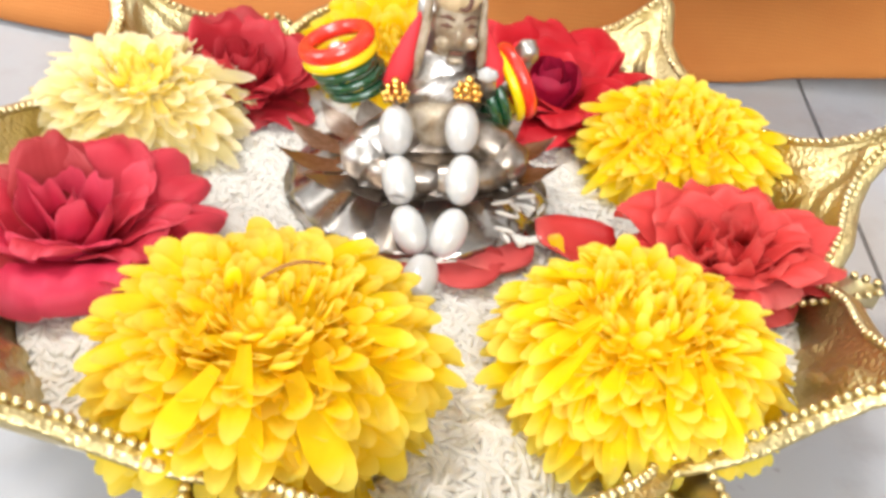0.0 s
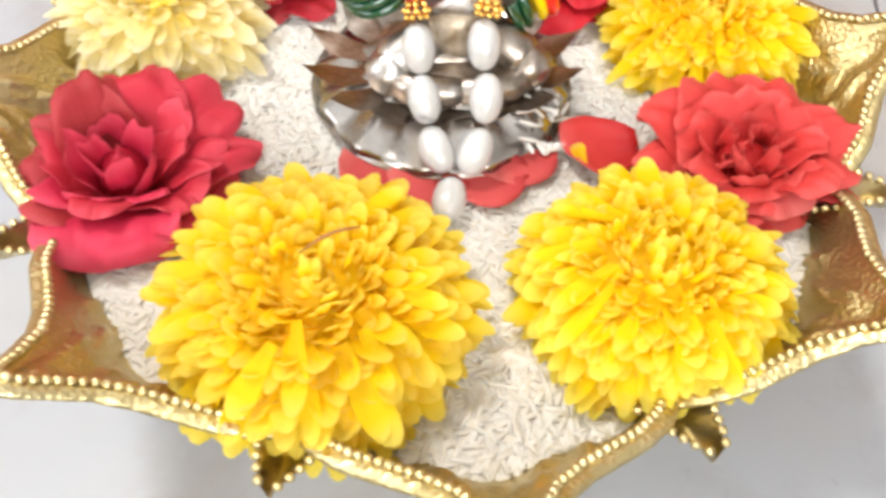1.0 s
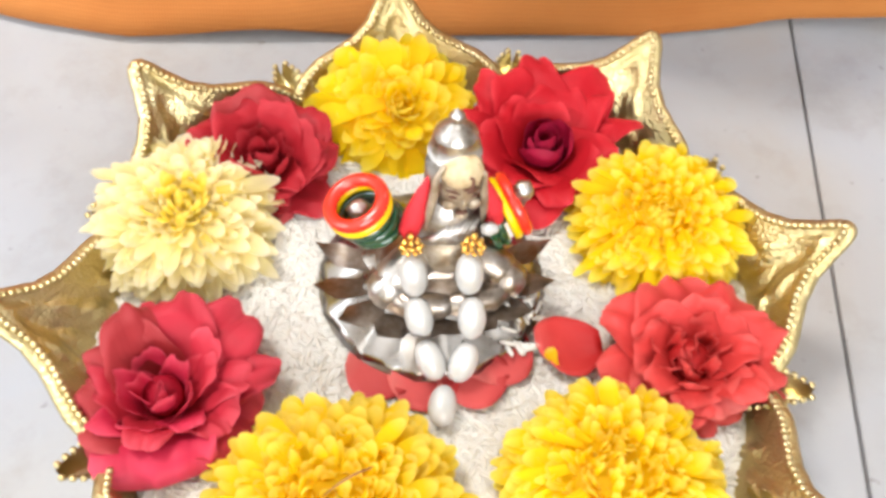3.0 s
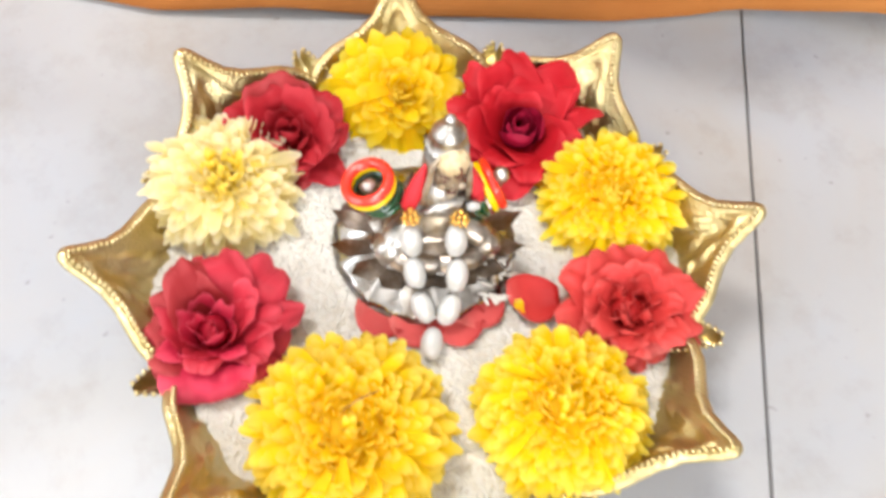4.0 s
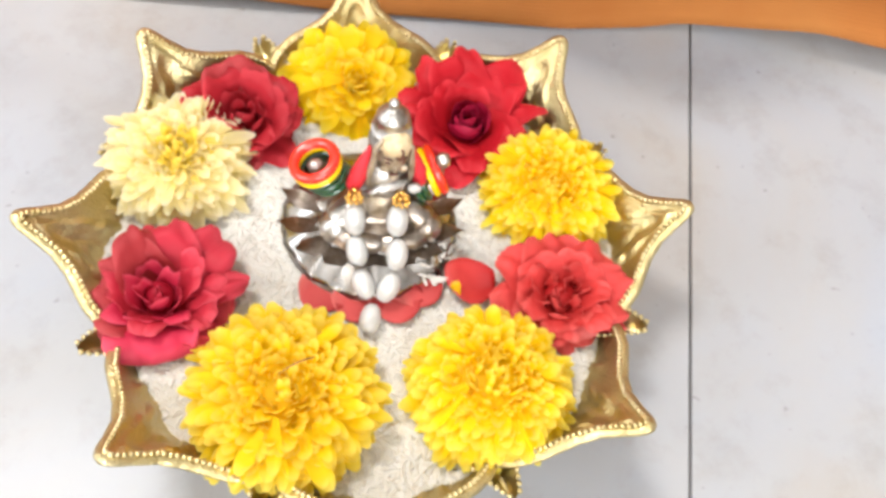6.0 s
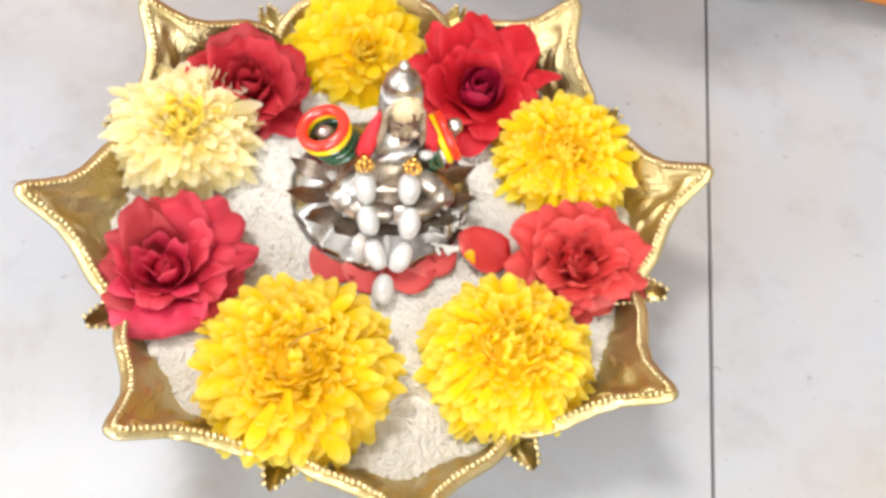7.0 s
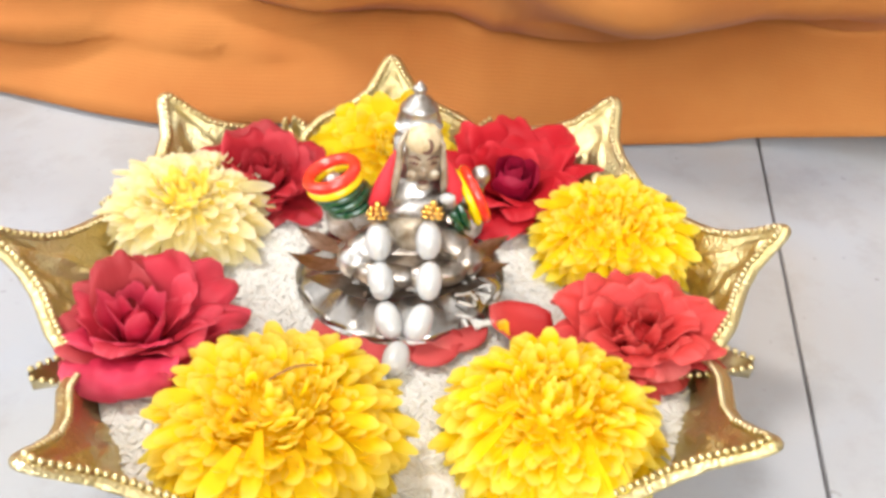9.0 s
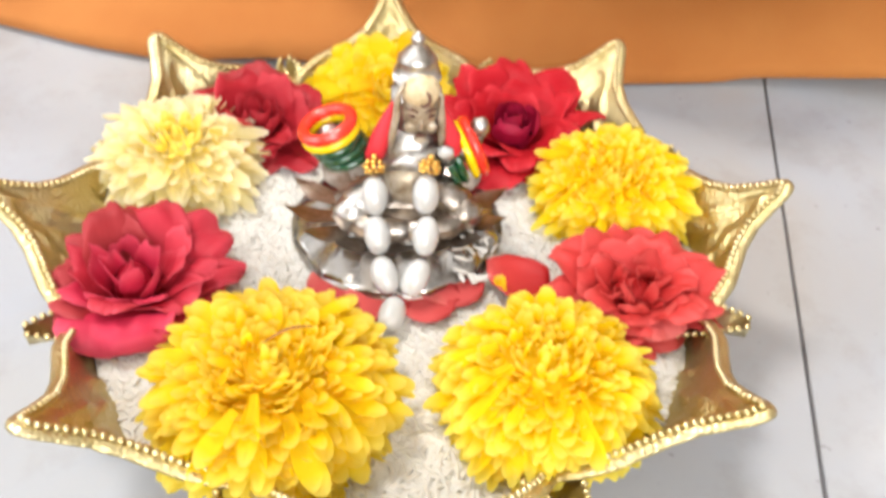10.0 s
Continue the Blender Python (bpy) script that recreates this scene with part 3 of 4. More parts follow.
chrysanthemum("golden yellow chrysanthemum head with drooping petals on rice", (-0.0345, -0.070), 0.0362, 0.0278, (GOLDEN, GOLDEN), 300, (0, 0), 3, 114, 0.54, 0.17, 0.9, 0.06, (-2, 34), 0.08, 0.15, 15)
chrysanthemum("round bright yellow chrysanthemum head on the rice", (0.0415, -0.0695), 0.0335, 0.0265, (YELLOW, YELLOW), 300, (0, 0), 5, 110, 0.52, 0.09, 0.85, sharp=0.3, mess=12)
chrysanthemum("bright yellow chrysanthemum head leaning on the tray wall", (0.080, 0.0205), 0.0315, 0.0225, (YELLOW, YELLOW), 300, (12, -6), 7, 110, 0.52, 0.11, 0.85, sharp=0.3, mess=12)
chrysanthemum("yellow chrysanthemum head tilted against the tray's back petal", (-0.003, 0.083), 0.0308, 0.0200, (LEMON, YELLOW), 150, (28, 0), 9, 98, 0.64, 0.26, 1.5, 0.2, (18, 28), 0.05, 0.85, 12, 190)
chrysanthemum("pale cream chrysanthemum head with a yellow eye", (-0.0785, 0.038), 0.0322, 0.0215, (CREAM, CREAM_EYE), 240, (8, 6), 11, 102, 0.62, 0.16, 1.0, 0.26, (12, 28), 0.08, 0.5, 13, 480)


def rose_petal(name, mat, reach, half, lift, arch, roll, point, curve, seed, crumple=1.0, close=0.0):
    """One petal standing out along +x: it runs from the axis to reach and lift, its lip rolled over backwards by roll.
    arch 0 is an upright cup, 1 a petal lying outwards; curve is its bend round the axis (1 hugs it); close leans the lip in."""
    rows, cols = 18, 19
    rng = random.Random(seed)
    sx, sy = rng.uniform(0, 50), rng.uniform(0, 50)
    skew = rng.uniform(-0.2, 0.2)
    foot = Vector((0.0014, 0.0016))
    lip = Vector((reach * (1 - 0.55 * close), lift))
    knee = Vector((reach * (1.0 - 0.5 * arch + 0.35 * close), lift * (0.15 + 1.0 * arch + 0.3 * close)))
    bend = reach * curve
    vs, uv = [], []
    for j in range(rows):
        v = j / (rows - 1)
        for i in range(cols):
            u = -1 + 2 * i / (cols - 1)
            side = abs(u - skew * point) ** (3.4 - 1.9 * point)
            s = v * (1 - (0.2 + 0.36 * point) * min(1.3, side))
            c = foot * (1 - s) ** 2 + knee * 2 * s * (1 - s) + lip * s * s
            rad, z = c.x, c.y
            th = max(0.0, s - 0.68 - 0.06 * math.sin(3 * u + sx)) / 0.32 * 2.5
            rad += roll * math.sin(th)
            z += roll * (math.cos(th) - 1)
            w = half * (0.26 + 0.74 * math.sin(min(1.0, v / 0.72) * math.pi / 2))
            w *= 1 - 0.5 * point * max(0.0, (v - 0.5) / 0.5) ** 1.3
            ang = (u + 0.12 * skew * v) * w / bend
            z -= 0.35 * half * point * v * v * max(0.0, abs(u) - 0.35) ** 2
            big = noise.noise(Vector((u * 1.3 + sx, v * 1.5 + sy, 0.3)))
            fine = noise.noise(Vector((u * 3.4 + sy, v * 2.4 + sx, 1.3))) + 0.45 * noise.noise(Vector((u * 8.5 + sx, v * 5.0 + sy, 2.1)))
            wig = crumple * half * v * (0.17 * big + 0.11 * fine + 0.06 * v * v * math.sin(6.5 * u + sy))
            vs.append((rad - bend + bend * math.cos(ang) + wig * 0.6, (bend + 0.4 * wig) * math.sin(ang), max(0.0009, z + wig)))
            uv.append((i / (cols - 1), v))
    return mesh_of(name, vs, grid_faces(rows, cols), [mat], True, uv)


def rose(label, at, mats, outer, middle, heart, tilt=(0, 0), seed=1, crumple=1.0, bud=0.0, skirt=0.022, size=1.0, fill=7):
    """Petals by ring; each is (turn in degrees, reach, half width, lift, roll in mm, pointedness, material)."""
    rng = random.Random(seed)
    lean = Matrix.Rotation(radians(tilt[0]), 4, "X") @ Matrix.Rotation(radians(tilt[1]), 4, "Y")
    top = empty("rose", Matrix.Translation((at[0], at[1], 0.0306)) @ lean)
    for k in range(7):
        m = Matrix.Rotation(radians(k * 51.4 + rng.uniform(-12, 12)), 4, "Z")
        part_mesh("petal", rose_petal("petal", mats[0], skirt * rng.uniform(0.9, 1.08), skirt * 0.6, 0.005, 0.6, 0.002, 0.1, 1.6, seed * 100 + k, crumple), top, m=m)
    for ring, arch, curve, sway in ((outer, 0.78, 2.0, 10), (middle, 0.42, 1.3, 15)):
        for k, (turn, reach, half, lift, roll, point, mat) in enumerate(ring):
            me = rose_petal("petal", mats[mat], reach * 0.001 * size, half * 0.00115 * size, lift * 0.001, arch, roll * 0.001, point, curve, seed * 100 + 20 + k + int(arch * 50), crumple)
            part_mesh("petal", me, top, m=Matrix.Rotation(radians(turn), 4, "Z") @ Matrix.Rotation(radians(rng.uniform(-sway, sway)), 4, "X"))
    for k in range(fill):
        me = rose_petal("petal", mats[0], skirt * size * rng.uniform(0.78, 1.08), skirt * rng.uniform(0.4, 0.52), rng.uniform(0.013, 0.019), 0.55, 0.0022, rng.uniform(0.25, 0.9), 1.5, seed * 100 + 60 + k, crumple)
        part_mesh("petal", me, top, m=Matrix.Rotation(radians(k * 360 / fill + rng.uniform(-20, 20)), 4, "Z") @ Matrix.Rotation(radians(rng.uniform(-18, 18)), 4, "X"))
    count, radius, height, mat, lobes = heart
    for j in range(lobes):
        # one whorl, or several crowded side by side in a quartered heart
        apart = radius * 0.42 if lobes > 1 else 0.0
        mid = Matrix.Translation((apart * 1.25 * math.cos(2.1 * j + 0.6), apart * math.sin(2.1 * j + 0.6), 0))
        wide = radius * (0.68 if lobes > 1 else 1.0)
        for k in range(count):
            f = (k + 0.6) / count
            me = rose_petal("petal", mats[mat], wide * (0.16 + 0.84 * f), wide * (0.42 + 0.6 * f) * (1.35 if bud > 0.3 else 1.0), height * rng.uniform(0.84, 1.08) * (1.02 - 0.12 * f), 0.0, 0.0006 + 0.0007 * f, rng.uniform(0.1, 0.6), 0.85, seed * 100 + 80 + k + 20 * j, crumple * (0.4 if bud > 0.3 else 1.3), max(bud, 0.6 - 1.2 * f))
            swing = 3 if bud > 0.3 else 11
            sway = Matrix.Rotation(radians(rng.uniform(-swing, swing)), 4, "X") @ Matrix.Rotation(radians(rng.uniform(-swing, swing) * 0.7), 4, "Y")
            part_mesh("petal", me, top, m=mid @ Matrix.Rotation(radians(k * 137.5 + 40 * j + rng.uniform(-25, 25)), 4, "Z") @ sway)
    bm = bmesh.new()
    bmesh.ops.create_uvsphere(bm, u_segments=16, v_segments=8, radius=1, matrix=Matrix.LocRotScale((0, 0, 0.0012), None, (0.006, 0.006, 0.0012)))
    part("calyx", bm, GREEN, top, "green calyx under the petals")
    bm = bmesh.new()
    bmesh.ops.create_uvsphere(bm, u_segments=16, v_segments=10, radius=1, matrix=Matrix.LocRotScale((0, 0, height * 0.3), None, (radius * 0.5, radius * 0.5, height * 0.3)))
    part("receptacle", bm, mats[mat], top)
    return tagged(top, label, "flower", "roses in the tray")


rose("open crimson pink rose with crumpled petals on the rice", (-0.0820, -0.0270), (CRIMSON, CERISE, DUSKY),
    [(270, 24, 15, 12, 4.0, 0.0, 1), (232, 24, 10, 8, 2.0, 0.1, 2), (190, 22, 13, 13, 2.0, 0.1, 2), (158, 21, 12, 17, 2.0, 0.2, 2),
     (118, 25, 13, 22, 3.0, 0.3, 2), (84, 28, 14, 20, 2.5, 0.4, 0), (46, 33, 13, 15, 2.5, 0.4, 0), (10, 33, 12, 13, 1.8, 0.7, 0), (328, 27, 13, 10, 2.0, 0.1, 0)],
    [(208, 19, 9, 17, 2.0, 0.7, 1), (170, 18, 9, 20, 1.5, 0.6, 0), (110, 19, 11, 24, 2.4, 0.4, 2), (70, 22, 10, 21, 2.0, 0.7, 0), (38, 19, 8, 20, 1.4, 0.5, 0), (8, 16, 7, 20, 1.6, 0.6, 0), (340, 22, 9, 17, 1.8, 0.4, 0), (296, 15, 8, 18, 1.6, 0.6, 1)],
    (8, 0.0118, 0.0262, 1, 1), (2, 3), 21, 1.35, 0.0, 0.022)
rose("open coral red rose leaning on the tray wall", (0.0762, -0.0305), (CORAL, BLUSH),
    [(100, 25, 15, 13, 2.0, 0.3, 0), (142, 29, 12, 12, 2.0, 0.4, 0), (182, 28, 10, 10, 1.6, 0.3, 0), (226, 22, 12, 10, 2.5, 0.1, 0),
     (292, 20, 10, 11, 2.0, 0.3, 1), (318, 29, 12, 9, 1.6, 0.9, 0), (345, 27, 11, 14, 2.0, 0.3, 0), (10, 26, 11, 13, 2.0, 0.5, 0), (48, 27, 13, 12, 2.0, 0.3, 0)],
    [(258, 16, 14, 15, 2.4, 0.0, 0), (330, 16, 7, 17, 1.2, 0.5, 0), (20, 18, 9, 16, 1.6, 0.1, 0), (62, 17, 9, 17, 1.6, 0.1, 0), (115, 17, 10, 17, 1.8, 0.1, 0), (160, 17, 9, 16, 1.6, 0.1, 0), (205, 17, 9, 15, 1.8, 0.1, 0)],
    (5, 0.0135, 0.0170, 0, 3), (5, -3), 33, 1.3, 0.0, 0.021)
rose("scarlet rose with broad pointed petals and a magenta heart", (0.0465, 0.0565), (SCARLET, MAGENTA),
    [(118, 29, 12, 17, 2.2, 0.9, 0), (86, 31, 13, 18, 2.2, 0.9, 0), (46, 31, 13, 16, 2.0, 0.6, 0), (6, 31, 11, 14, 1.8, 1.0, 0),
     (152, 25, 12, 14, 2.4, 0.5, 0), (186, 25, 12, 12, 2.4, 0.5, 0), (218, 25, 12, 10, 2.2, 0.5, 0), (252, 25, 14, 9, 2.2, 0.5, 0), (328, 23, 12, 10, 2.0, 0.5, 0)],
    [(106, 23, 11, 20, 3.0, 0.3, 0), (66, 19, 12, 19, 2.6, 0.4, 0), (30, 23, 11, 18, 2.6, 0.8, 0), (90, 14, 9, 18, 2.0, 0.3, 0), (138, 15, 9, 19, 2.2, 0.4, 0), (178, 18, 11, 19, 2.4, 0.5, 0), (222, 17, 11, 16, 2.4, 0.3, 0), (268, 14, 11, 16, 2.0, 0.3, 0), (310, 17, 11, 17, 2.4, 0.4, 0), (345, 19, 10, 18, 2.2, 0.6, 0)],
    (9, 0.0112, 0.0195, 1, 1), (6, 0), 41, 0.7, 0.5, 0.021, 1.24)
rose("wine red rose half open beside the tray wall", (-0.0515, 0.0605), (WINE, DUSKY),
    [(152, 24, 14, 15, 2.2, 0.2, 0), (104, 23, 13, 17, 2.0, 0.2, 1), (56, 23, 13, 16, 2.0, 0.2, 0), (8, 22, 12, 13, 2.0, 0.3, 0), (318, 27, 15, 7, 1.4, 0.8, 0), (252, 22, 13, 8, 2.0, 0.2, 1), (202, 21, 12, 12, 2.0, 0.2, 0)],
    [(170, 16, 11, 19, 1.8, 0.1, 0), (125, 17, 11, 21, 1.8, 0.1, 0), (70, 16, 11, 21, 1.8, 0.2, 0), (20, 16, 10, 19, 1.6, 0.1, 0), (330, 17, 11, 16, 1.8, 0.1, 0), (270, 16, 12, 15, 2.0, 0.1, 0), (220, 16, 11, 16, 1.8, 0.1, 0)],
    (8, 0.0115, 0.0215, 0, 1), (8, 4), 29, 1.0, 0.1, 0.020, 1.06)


def loose_petal(label, at, turn, length, width, curl, mat, seed, category="petal"):
    rows, cols = 9, 9
    vs, uv = [], []
    for j in range(rows):
        v = j / (rows - 1)
        w = width * math.sin(math.pi * (0.12 + 0.8 * v)) ** 0.6
        for i in range(cols):
            u = -1 + 2 * i / (cols - 1)
            z = curl * (u * u * 0.5 + (v - 0.5) ** 2) + 0.0012 * noise.noise(Vector((u * 2, v * 3, seed)))
            vs.append((u * w + 0.3 * width * (v - 0.5) * (1 + u), (v - 0.5) * length * (1 - 0.12 * u * u + 0.1 * u), max(0.0, z)))
            uv.append((i / (cols - 1), v))
    ob = new("rose_petal", mesh_of("rose_petal", vs, grid_faces(rows, cols), [mat], True, uv))
    ob.matrix_basis = pose(*at, 0, 0, turn)
    sol = ob.modifiers.new("thickness", "SOLIDIFY")
    sol.thickness = 0.0005
    return tagged(ob, label, category, "loose rose petals on the rice")


loose_petal("single coral rose petal lying on the rice", (0.0405, -0.022, 0.0330), 95, 0.0200, 0.0108, 0.0045, CORAL, 3)
for k, (x, y, turn) in enumerate([(-0.019, -0.021, 50), (-0.006, -0.026, 80), (0.009, -0.027, 96), (0.018, -0.021, 125)]):
    loose_petal("coral rose petal tucked under the silver pedestal", (x, y, 0.0306 + 0.0003 * k), turn, 0.023, 0.0115, 0.0012, BLUSH, 10 + k)

# a scrap of yellow petal on the loose one, and a dry strand on the golden flower
ob = new("petal_scrap", strip_petal("petal_scrap", GOLDEN, 0.35, 0.5, 0.2, 77))
ob.matrix_basis = pose(0.0345, -0.0285, 0.0350, -80, 0, 20) @ Matrix.Diagonal((0.006, 0.006, 0.006, 1))
tagged(ob, "scrap of golden yellow petal on a coral rose petal", "petal")
pts = [Vector((-0.037 + 0.013 * f, -0.0685 + 0.006 * f, 0.0570 + 0.0022 * math.sin(math.pi * f))) for f in np.linspace(0, 1, 12)]
vs = []
for k, p0 in enumerate(pts):
    for q in range(5):
        w, r = 2 * math.pi * q / 5, 0.0002 + 0.00024 * math.sin(math.pi * k / 11)
        vs.append(p0 + Vector((0, r * math.cos(w), r * math.sin(w))))
STRAW, _, _ = material("dry_stalk", (0.3, 0.13, 0.03), 0.7)
tagged(new("dry_strand", mesh_of("dry_strand", vs, grid_faces(12, 5, True), [STRAW])), "thin brown dried strand lying on a yellow flower", "strand")

# ---- silver lotus pedestal ----
SEAT = Vector((0.001, 0.009, 0))


def pedestal():
    top = empty("lotus_pedestal", SEAT + Vector((0, 0, 0.030)))
    # lower tier: twelve petals folded along a sharp midrib, their rim running out in low points
    lobes, prof, per = 12, 10, 8
    seg, vs = lobes * per, []
    for j in range(prof):
        f = j / (prof - 1)
        for k in range(seg):
            a = 2 * math.pi * (k + 0.5 * per) / seg
            tri = abs((k % per) / per * 2 - 1)
            r = 0.017 + (0.0182 + 0.0022 * tri ** 1.4) * f
            z = 0.0112 * (1 - f) ** 1.1 + 0.0024 * (tri - 0.4) * math.sin(math.pi * min(1.0, 0.15 + f * 0.8)) + 0.0016
            vs.append((r * math.cos(a), r * math.sin(a), z))
    o = len(vs)
    under = [(r * math.cos(2 * math.pi * k / seg), r * math.sin(2 * math.pi * k / seg), z) for r, z in ((0.0350, 0.0008), (0.02, 0.0008)) for k in range(seg)]
    fs = grid_faces(prof, seg, True) + [(o - seg + k, o - seg + (k + 1) % seg, o + (k + 1) % seg, o + k) for k in range(seg)] + [tuple(o + q for q in f) for f in grid_faces(2, seg, True)]
    part_mesh("dish", mesh_of("dish", vs + under, fs, [DISH], True), top, "folded lower tier of polished silver petals")
    # thin round foot plate
    bm = bmesh.new()
    bmesh.ops.create_cone(bm, cap_ends=True, segments=96, radius1=0.0366, radius2=0.0370, depth=0.0012, matrix=Matrix.Translation((0, 0, 0.0007)))
    part("foot_plate", bm, SILVER, top)
    # seat disc
    bm = bmesh.new()
    bmesh.ops.create_cone(bm, cap_ends=True, segments=64, radius1=0.018, radius2=0.0185, depth=0.006, matrix=Matrix.LocRotScale((0, 0, 0.0115), None, (1, 0.75, 1)))
    part("seat", bm, SILVER, top)
    # a shallow cup whose rim is a ring of pointed petals
    teeth, rows, cols, vs = 16, 11, 7, []
    for j in range(rows):
        f = j / (rows - 1)
        r = 0.0175 + 0.0212 * f
        w = r * math.tan(math.pi / teeth) * 1.01 if r < 0.0318 else 0.0063 * (0.0388 - r) / 0.0070
        for i in range(cols):
            u = -1 + 2 * i / (cols - 1)
            vs.append((r, u * w, 0.0098 + 0.0008 * f + 0.0062 * f ** 3 + 0.0006 * (1 - abs(u)) * max(0.0, f - 0.6)))
    leaf = mesh_of("pointed_petal", vs, grid_faces(rows, cols), [DARK_SILVER])
    for k in range(teeth):
        ob = part_mesh("pointed_petal", leaf, top, m=Matrix.Translation((0, -0.003, 0)) @ Matrix.Diagonal((1, 0.7, 1, 1)) @ pose(0, 0, 0, 0, 0, 360 * (k + 0.3) / teeth))
    return tagged(top, "silver lotus pedestal with dark pointed petals on the rice", "pedestal")


pedestal()

# ---- silver statue: one plain mesh ----


def statue():
    vs, fs, idx = [], [], []

    def blob(center, size, turn=(0, 0, 0), mat=0, seg=20, rings=14, rough=0.0, cut=None):
        o = len(vs)
        rot = Euler([radians(q) for q in turn]).to_matrix()
        for j in range(rings + 1):
            th = math.pi * j / rings
            for k in range(seg):
                a = 2 * math.pi * k / seg
                d = Vector((math.sin(th) * math.cos(a), math.sin(th) * math.sin(a), math.cos(th)))
                q = 1 + rough * noise.noise(d * 2.6 + Vector(center) * 300)
                vs.append(Vector(center) + rot @ Vector((d.x * size[0] * q, d.y * size[1] * q, d.z * size[2] * q)))
        g = grid_faces(rings + 1, seg, True)
        fs.extend(tuple(o + q for q in f[::-1]) for f in g)
        idx.extend([mat] * len(g))

    def tube(points, radii, mat=0, seg=12):
        o = len(vs)
        pts = [Vector(p) for p in points]
        for k, p0 in enumerate(pts):
            t = (pts[min(k + 1, len(pts) - 1)] - pts[max(k - 1, 0)]).normalized()
            rot = t.to_track_quat("Z", "Y").to_matrix()
            for q in range(seg):
                w = 2 * math.pi * q / seg
                vs.append(p0 + rot @ Vector((math.cos(w) * radii[k], math.sin(w) * radii[k], 0)))
        g = grid_faces(len(pts), seg, True)
        fs.extend(tuple(o + q for q in f) for f in g)
        fs.append(tuple(o + q for q in range(seg))[::-1])
        fs.append(tuple(o + (len(pts) - 1) * seg + q for q in range(seg)))
        idx.extend([mat] * (len(g) + 2))

    # crossed legs: thighs out to the knees, shins folded back to the middle
    blob((0.004, 0.009, 0.0445), (0.0205, 0.0115, 0.0070), rough=0.1, mat=5)
    for side, mat in ((-1, 0), (1, 5)):
        mid = 0.004
        tube([(mid + side * 0.004, 0.008, 0.0500), (mid + side * 0.011, 0.004, 0.0495), (mid + side * 0.0165, 0.000, 0.0475), (mid + side * 0.0190, -0.0025, 0.0455)], [0.0062, 0.0068, 0.0066, 0.0048], mat)
        blob((mid + side * 0.0182, -0.0015, 0.0458), (0.0068, 0.0066, 0.0062), (0, 0, side * -30), mat, rough=0.1)
        tube([(mid + side * 0.0190, -0.003, 0.0440), (mid + side * 0.012, -0.0075, 0.0440), (mid + side * 0.003, -0.0085, 0.0435), (mid - side * 0.007, -0.0065, 0.0430)], [0.0044, 0.0048, 0.0042, 0.0026], 5)
    blob((0.004, -0.002, 0.0425), (0.018, 0.0095, 0.0050), mat=5, rough=0.12)
    # trunk with slanting drape folds
    blob((0.005, 0.013, 0.0580), (0.0125, 0.0095, 0.0150), rough=0.06)
    blob((0.0040, 0.0060, 0.0525), (0.0088, 0.0070, 0.0095), mat=6, rough=0.16)
    for k in range(6):
        f = k / 5
        tube([(0.0150 - 0.009 * f, 0.0080 - 0.001 * f, 0.0680 - 0.001 * f), (0.0110 - 0.008 * f, 0.0045, 0.0640), (0.0060 - 0.006 * f, 0.0034, 0.0600 + 0.002 * f), (-0.0010 - 0.003 * f, 0.0044, 0.0560 + 0.005 * f)], [0.0006, 0.0014, 0.0014, 0.0005])
    # veil and pointed crown in one turned shape
    prof = [(0.056, 0.0068), (0.060, 0.0084), (0.066, 0.0088), (0.071, 0.0085), (0.077, 0.0083), (0.083, 0.0082), (0.088, 0.0078), (0.0910, 0.0070), (0.0928, 0.0060), (0.0934, 0.0064), (0.0946, 0.0062), (0.0958, 0.0050), (0.0974, 0.0036), (0.0984, 0.0020), (0.0992, 0.0017), (0.1001, 0.0023), (0.1012, 0.0020), (0.1020, 0.0012), (0.1030, 0.0003)]
    tube([(0.0064, 0.0166 - 0.0015 * max(0.0, 1 - abs(z - 0.086) / 0.02), z) for z, r in prof], [r for z, r in prof], 0, 28)
    for side in (-1, 1):
        # the veil's edge framing the face and falling to the chest
        tube([(0.0068 + side * 0.0046, 0.0072, 0.0905), (0.0070 + side * 0.0068, 0.0078, 0.0850), (0.0070 + side * 0.0072, 0.0076, 0.0780), (0.0066 + side * 0.0080, 0.0066, 0.0710), (0.0062 + side * 0.0084, 0.0058, 0.0650)], [0.0005, 0.0010, 0.0013, 0.0013, 0.0006], 6)
    # plain head, its brow under paste
    blob((0.0074, 0.0118, 0.0785), (0.0064, 0.0080, 0.0106), (14, 0, 0), 6, 28, 20, rough=0.08)
    blob((0.0076, 0.0038, 0.0772), (0.0010, 0.0013, 0.0024), (12, 0, 0), 6)
    blob((0.0076, 0.0048, 0.0726), (0.0019, 0.0011, 0.0006), mat=2)
    blob((0.0076, 0.0052, 0.0706), (0.0022, 0.0014, 0.0013), mat=6)
    for side in (-1, 1):
        blob((0.0076 + side * 0.0034, 0.0056, 0.0752), (0.0021, 0.0014, 0.0020), mat=6)
        tube([(0.0076 + side * 0.0012, 0.0044, 0.0796), (0.0076 + side * 0.0030, 0.0046, 0.0800), (0.0076 + side * 0.0046, 0.0058, 0.0795)], [0.0003, 0.0006, 0.0002], 2, 6)
        tube([(0.0076 + side * 0.0010, 0.0042, 0.0814), (0.0076 + side * 0.0030, 0.0046, 0.0823), (0.0076 + side * 0.0050, 0.0060, 0.0816)], [0.0003, 0.0005, 0.0002], 2, 6)
    blob((0.0076, 0.0088, 0.0868), (0.0060, 0.0058, 0.0054), mat=1, rough=0.1)
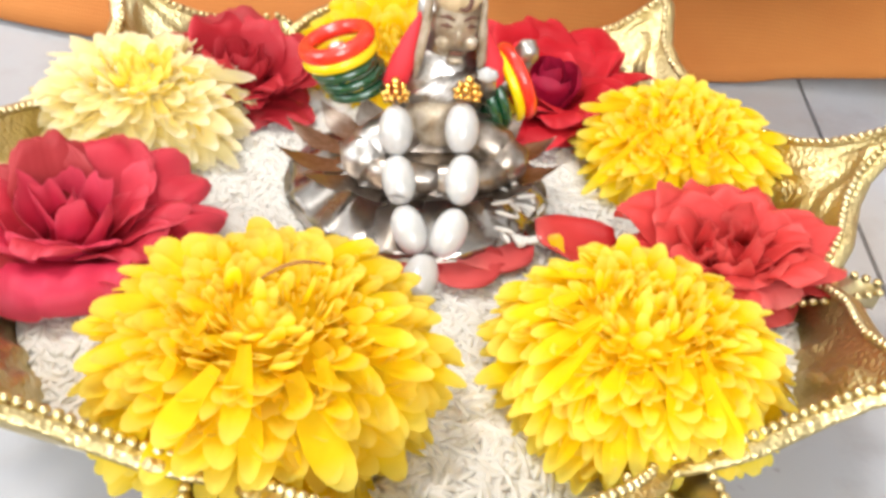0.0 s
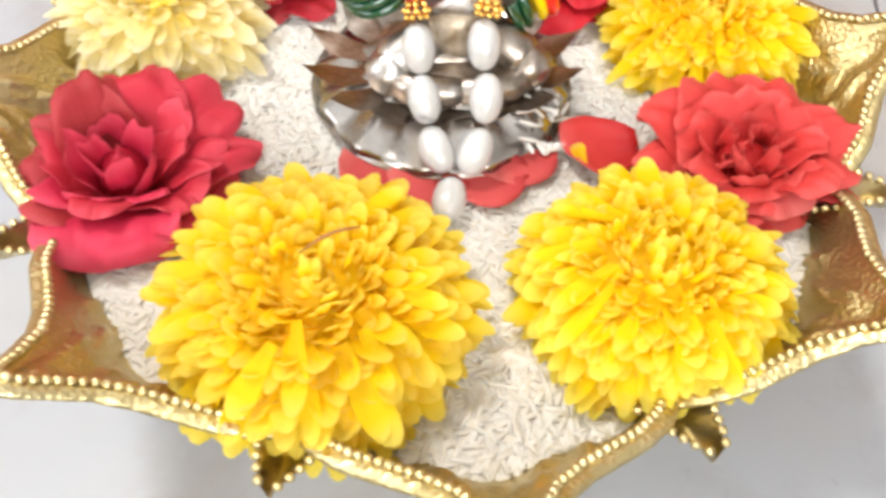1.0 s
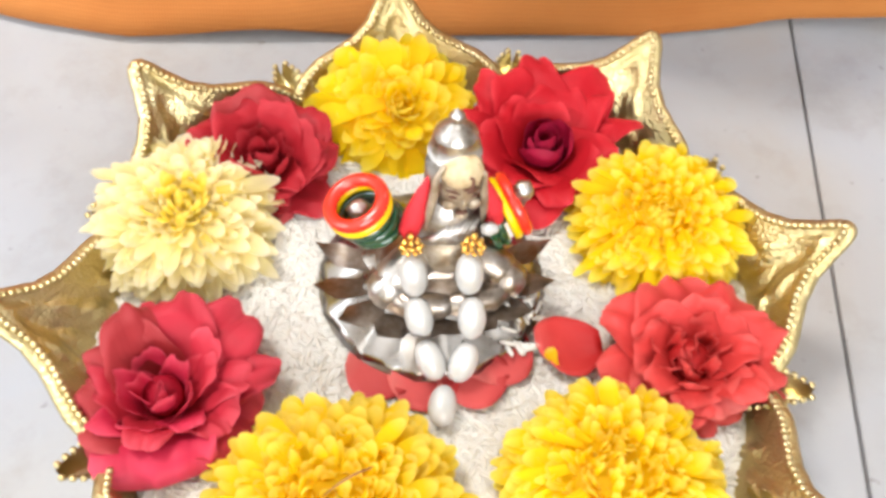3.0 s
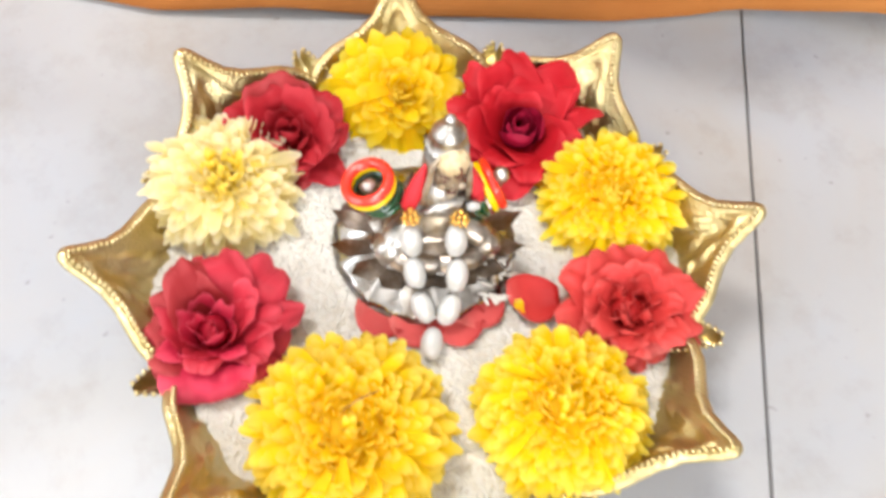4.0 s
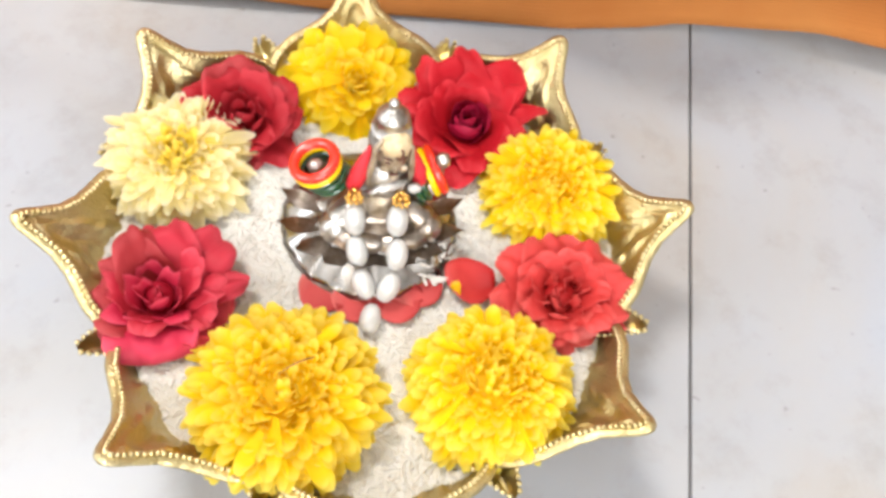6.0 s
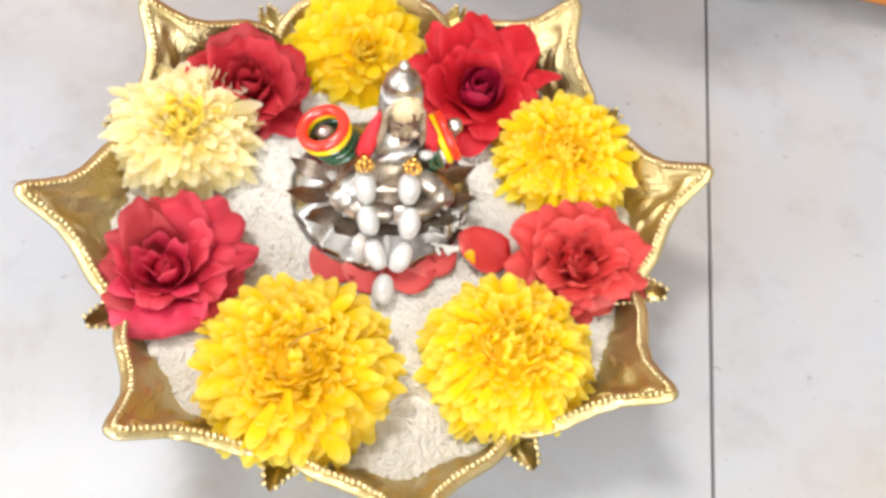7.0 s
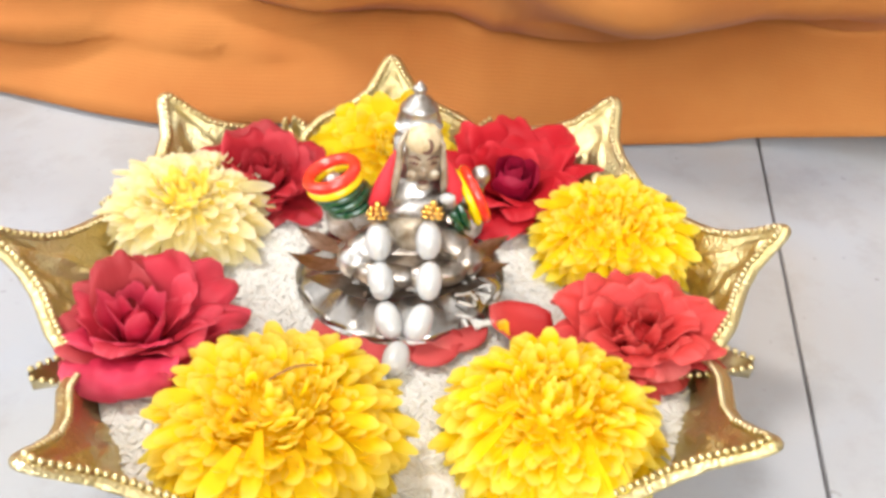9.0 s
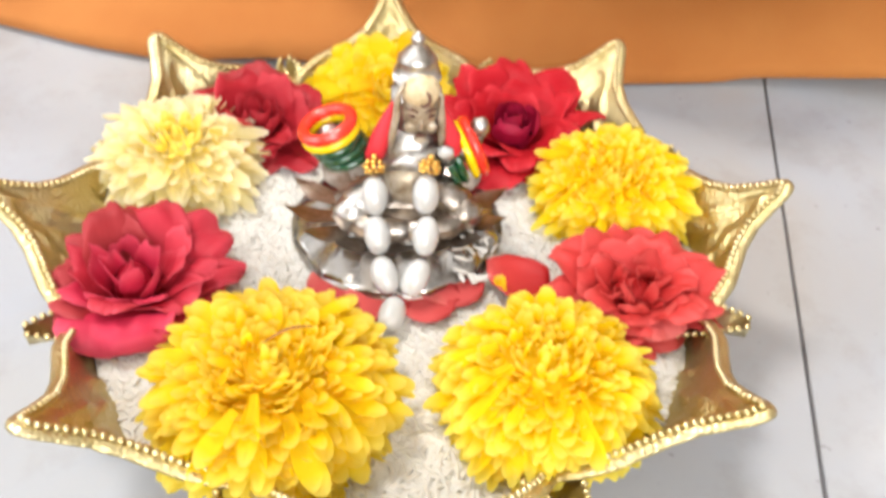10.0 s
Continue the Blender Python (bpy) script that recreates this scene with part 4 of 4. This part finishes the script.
    tube([(0.0082 + 0.0018 * math.cos(w), 0.0035 + 0.0006 * math.sin(w), 0.0868 + 0.0022 * math.sin(w)) for w in np.linspace(-2.2, 2.6, 11)], [0.0003, 0.0005, 0.0006, 0.0007, 0.0007, 0.0007, 0.0006, 0.0006, 0.0005, 0.0004, 0.0003], 2, 6)
    # narrow strips of red cloth over the shoulders
    tube([(-0.0008, 0.0130, 0.0800), (-0.0030, 0.0112, 0.0735), (-0.0052, 0.0088, 0.0680), (-0.0074, 0.0070, 0.0625), (-0.0080, 0.0064, 0.0590)], [0.0006, 0.0024, 0.0034, 0.0032, 0.0008], 3)
    tube([(0.0140, 0.0130, 0.0800), (0.0158, 0.0114, 0.0740), (0.0176, 0.0092, 0.0685), (0.0182, 0.0078, 0.0640), (0.0180, 0.0070, 0.0605)], [0.0006, 0.0024, 0.0036, 0.0034, 0.0008], 3)
    # raised arms
    tube([(-0.010, 0.012, 0.0605), (-0.0155, 0.0125, 0.0625), (-0.0195, 0.0125, 0.0650), (-0.0215, 0.012, 0.0675)], [0.0036, 0.0036, 0.0034, 0.0028])
    blob((-0.0215, 0.0122, 0.0680), (0.0034, 0.0030, 0.0030), rough=0.2)
    tube([(0.0165, 0.012, 0.0590), (0.0215, 0.0135, 0.0600), (0.0255, 0.0135, 0.0640), (0.0272, 0.0125, 0.0690)], [0.0040, 0.0042, 0.0034, 0.0026])
    blob((0.0274, 0.0124, 0.0705), (0.0032, 0.0030, 0.0036), rough=0.15)
    # lowered hand at the front
    blob((0.0155, 0.0005, 0.0690), (0.0026, 0.0018, 0.0020), mat=4, rough=0.3)
    tube([(0.017, 0.006, 0.062), (0.0165, 0.003, 0.066), (0.0155, 0.001, 0.0685)], [0.0024, 0.0020, 0.0016])
    me = mesh_of("statue", vs, fs, [SILVER, FACE, MARK, SHAWL, PEARL, DARK_SILVER, BRONZED], True, None, idx)
    return tagged(new("statue", me), "small silver seated deity statue with red shawl on lotus pedestal", "statue")


statue()

# ---- bangles on the statue's arms ----


def bangle(label, center, axis, major, minor, mat, squash=1.0):
    seg, ring = 64, 14
    vs = []
    for k in range(seg):
        a = 2 * math.pi * k / seg
        for q in range(ring):
            w = 2 * math.pi * q / ring
            r = major + minor * math.cos(w)
            vs.append((r * math.cos(a), r * math.sin(a), minor * squash * math.sin(w)))
    fs = [((k % seg) * ring + q, ((k + 1) % seg) * ring + q, ((k + 1) % seg) * ring + (q + 1) % ring, (k % seg) * ring + (q + 1) % ring) for k in range(seg) for q in range(ring)]
    ob = new("bangle", mesh_of("bangle", vs, fs, [mat]))
    ob.matrix_basis = Matrix.Translation(center) @ toward(axis)
    return tagged(ob, label, "bangle", "miniature bangles on the statue's arms")


AX_L = Vector((-0.34, 0.0, 0.94)).normalized()
C_L = Vector((-0.0222, 0.0122, 0.0712))
bangle("glossy red miniature bangle round a silver arm", C_L, AX_L, 0.0082, 0.0021, RED_THREAD)
bangle("yellow miniature bangle below the red one", C_L - AX_L * 0.0030, AX_L, 0.0085, 0.0017, YELLOW_THREAD)
for k in range(3):
    bangle("dark green glass miniature bangle", C_L - AX_L * (0.0064 + 0.0030 * k) + Vector((0.0010 * k, 0.0004 * k, 0)), AX_L, 0.0077, 0.0014, GREEN_GLASS)
AX_R = Vector((0.86, 0.2, 0.34)).normalized()
C_R = Vector((0.0235, 0.0145, 0.0600))
bangle("yellow miniature bangle round a silver arm", C_R, AX_R, 0.0092, 0.0014, YELLOW_THREAD)
bangle("glossy red miniature bangle beside the yellow one", C_R + AX_R * 0.0030, AX_R, 0.0090, 0.0019, RED_THREAD)
for k in range(2):
    bangle("dark green glass miniature bangle", C_R - AX_R * (0.0032 + 0.0028 * k) - Vector((0, 0.001, 0.0015)), AX_R, 0.0080, 0.0014, GREEN_GLASS)

# ---- string of pearls ----


def pearls():
    top = empty("pearl_string", (0.001, -0.010, 0.030))
    here = Vector((0.001, -0.010, 0.030))
    seg, rings, vs = 24, 16, []
    for j in range(rings + 1):
        th = math.pi * j / rings
        for k in range(seg):
            a = 2 * math.pi * k / seg
            vs.append((0.0043 * math.sin(th) ** 0.9 * math.cos(a), 0.0043 * math.sin(th) ** 0.9 * math.sin(a), 0.0064 * math.cos(th)))
    one = mesh_of("pearl", vs, [f[::-1] for f in grid_faces(rings + 1, seg, True)], [PEARL])
    left = [Vector(q) for q in ((-0.007, -0.0045, 0.0553), (-0.0062, -0.0135, 0.0462), (-0.0038, -0.0240, 0.0385))]
    right = [Vector(q) for q in ((0.0093, -0.007, 0.0578), (0.0092, -0.0168, 0.0487), (0.0058, -0.0262, 0.0392))]
    last = Vector((-0.0018, -0.0375, 0.0345))
    caps = [Vector((-0.0072, 0.0010, 0.0632)), Vector((0.0105, -0.0025, 0.0660))]
    joint = Vector((0.0003, -0.0300, 0.0350))
    lines = [(left[0], caps[0] - left[1]), (left[1], left[0] - left[2]), (left[2], left[1] - joint), (right[0], caps[1] - right[1]), (right[1], right[0] - right[2]), (right[2], right[1] - joint), (last, joint - last)]
    for c0, ax in lines:
        part_mesh("pearl", one, top, m=Matrix.Translation(c0 - here) @ toward(ax))
    bm = bmesh.new()
    bmesh.ops.create_icosphere(bm, subdivisions=1, radius=1)
    ico_v = [v.co.copy() for v in bm.verts]
    ico_f = [[v.index for v in f.verts] for f in bm.faces]
    bm.free()
    vs, fs = [], []
    for r, z, n, size in ((0.0027, -0.0018, 8, 0.0009), (0.0030, -0.0003, 8, 0.0010), (0.0022, 0.0013, 6, 0.0010), (0.0, 0.0028, 1, 0.0013)):
        for k in range(n):
            a = 2 * math.pi * k / n + z * 300
            o = len(vs)
            vs += [Vector((r * math.cos(a), r * math.sin(a), z)) + q * size for q in ico_v]
            fs += [tuple(o + q for q in f) for f in ico_f]
    cap = mesh_of("filigree_cap", vs, fs, [CAP_GOLD])
    for c0, p0 in zip(caps, (left[0], right[0])):
        tagged(part_mesh("filigree_cap", cap, top, "gold filigree bead cap", Matrix.Translation(c0 - here) @ toward(c0 - p0)), kind="stuff")
    return tagged(top, "string of seven oval white pearls with gold caps", "necklace")


pearls()

# ---- floor tiles ----
tile = box_mesh("tile", (-0.2993, -0.2993, -0.02), (0.2993, 0.2993, 0.0), TILE, 0.0006)
spin = Matrix.Rotation(radians(JOINT_TURN), 4, "Z")
WEST, EAST, SOUTH, NORTH = -2.6, 3.4, -2.6, 3.0
for i in range(-7, 8):
    for j in range(-7, 8):
        at = JOINT_AT + spin @ Vector(((i - 0.5) * TILE_SIZE, j * TILE_SIZE - 0.02, 0))
        m = Matrix.Translation(at) @ spin
        if not (WEST - 0.42 < at.x < EAST + 0.42 and SOUTH - 0.42 < at.y < NORTH + 0.42):
            continue
        piece = tile
        if not (WEST + 0.42 < at.x < EAST - 0.42 and SOUTH + 0.42 < at.y < NORTH - 0.42):
            # cut along the walls
            bm = bmesh.new()
            bm.from_mesh(tile)
            back = m.inverted()
            for co, no in (((WEST, 0, 0), (-1, 0, 0)), ((EAST, 0, 0), (1, 0, 0)), ((0, SOUTH, 0), (0, -1, 0)), ((0, NORTH, 0), (0, 1, 0))):
                bmesh.ops.bisect_plane(bm, geom=bm.verts[:] + bm.edges[:] + bm.faces[:], plane_co=back @ Vector(co), plane_no=back.to_3x3() @ Vector(no), clear_outer=True)
            if not bm.faces:
                bm.free()
                continue
            piece = bpy.data.meshes.new("tile")
            bm.to_mesh(piece)
            bm.free()
            piece.materials.append(TILE)
        part_mesh("tile", piece, floor, m=m)
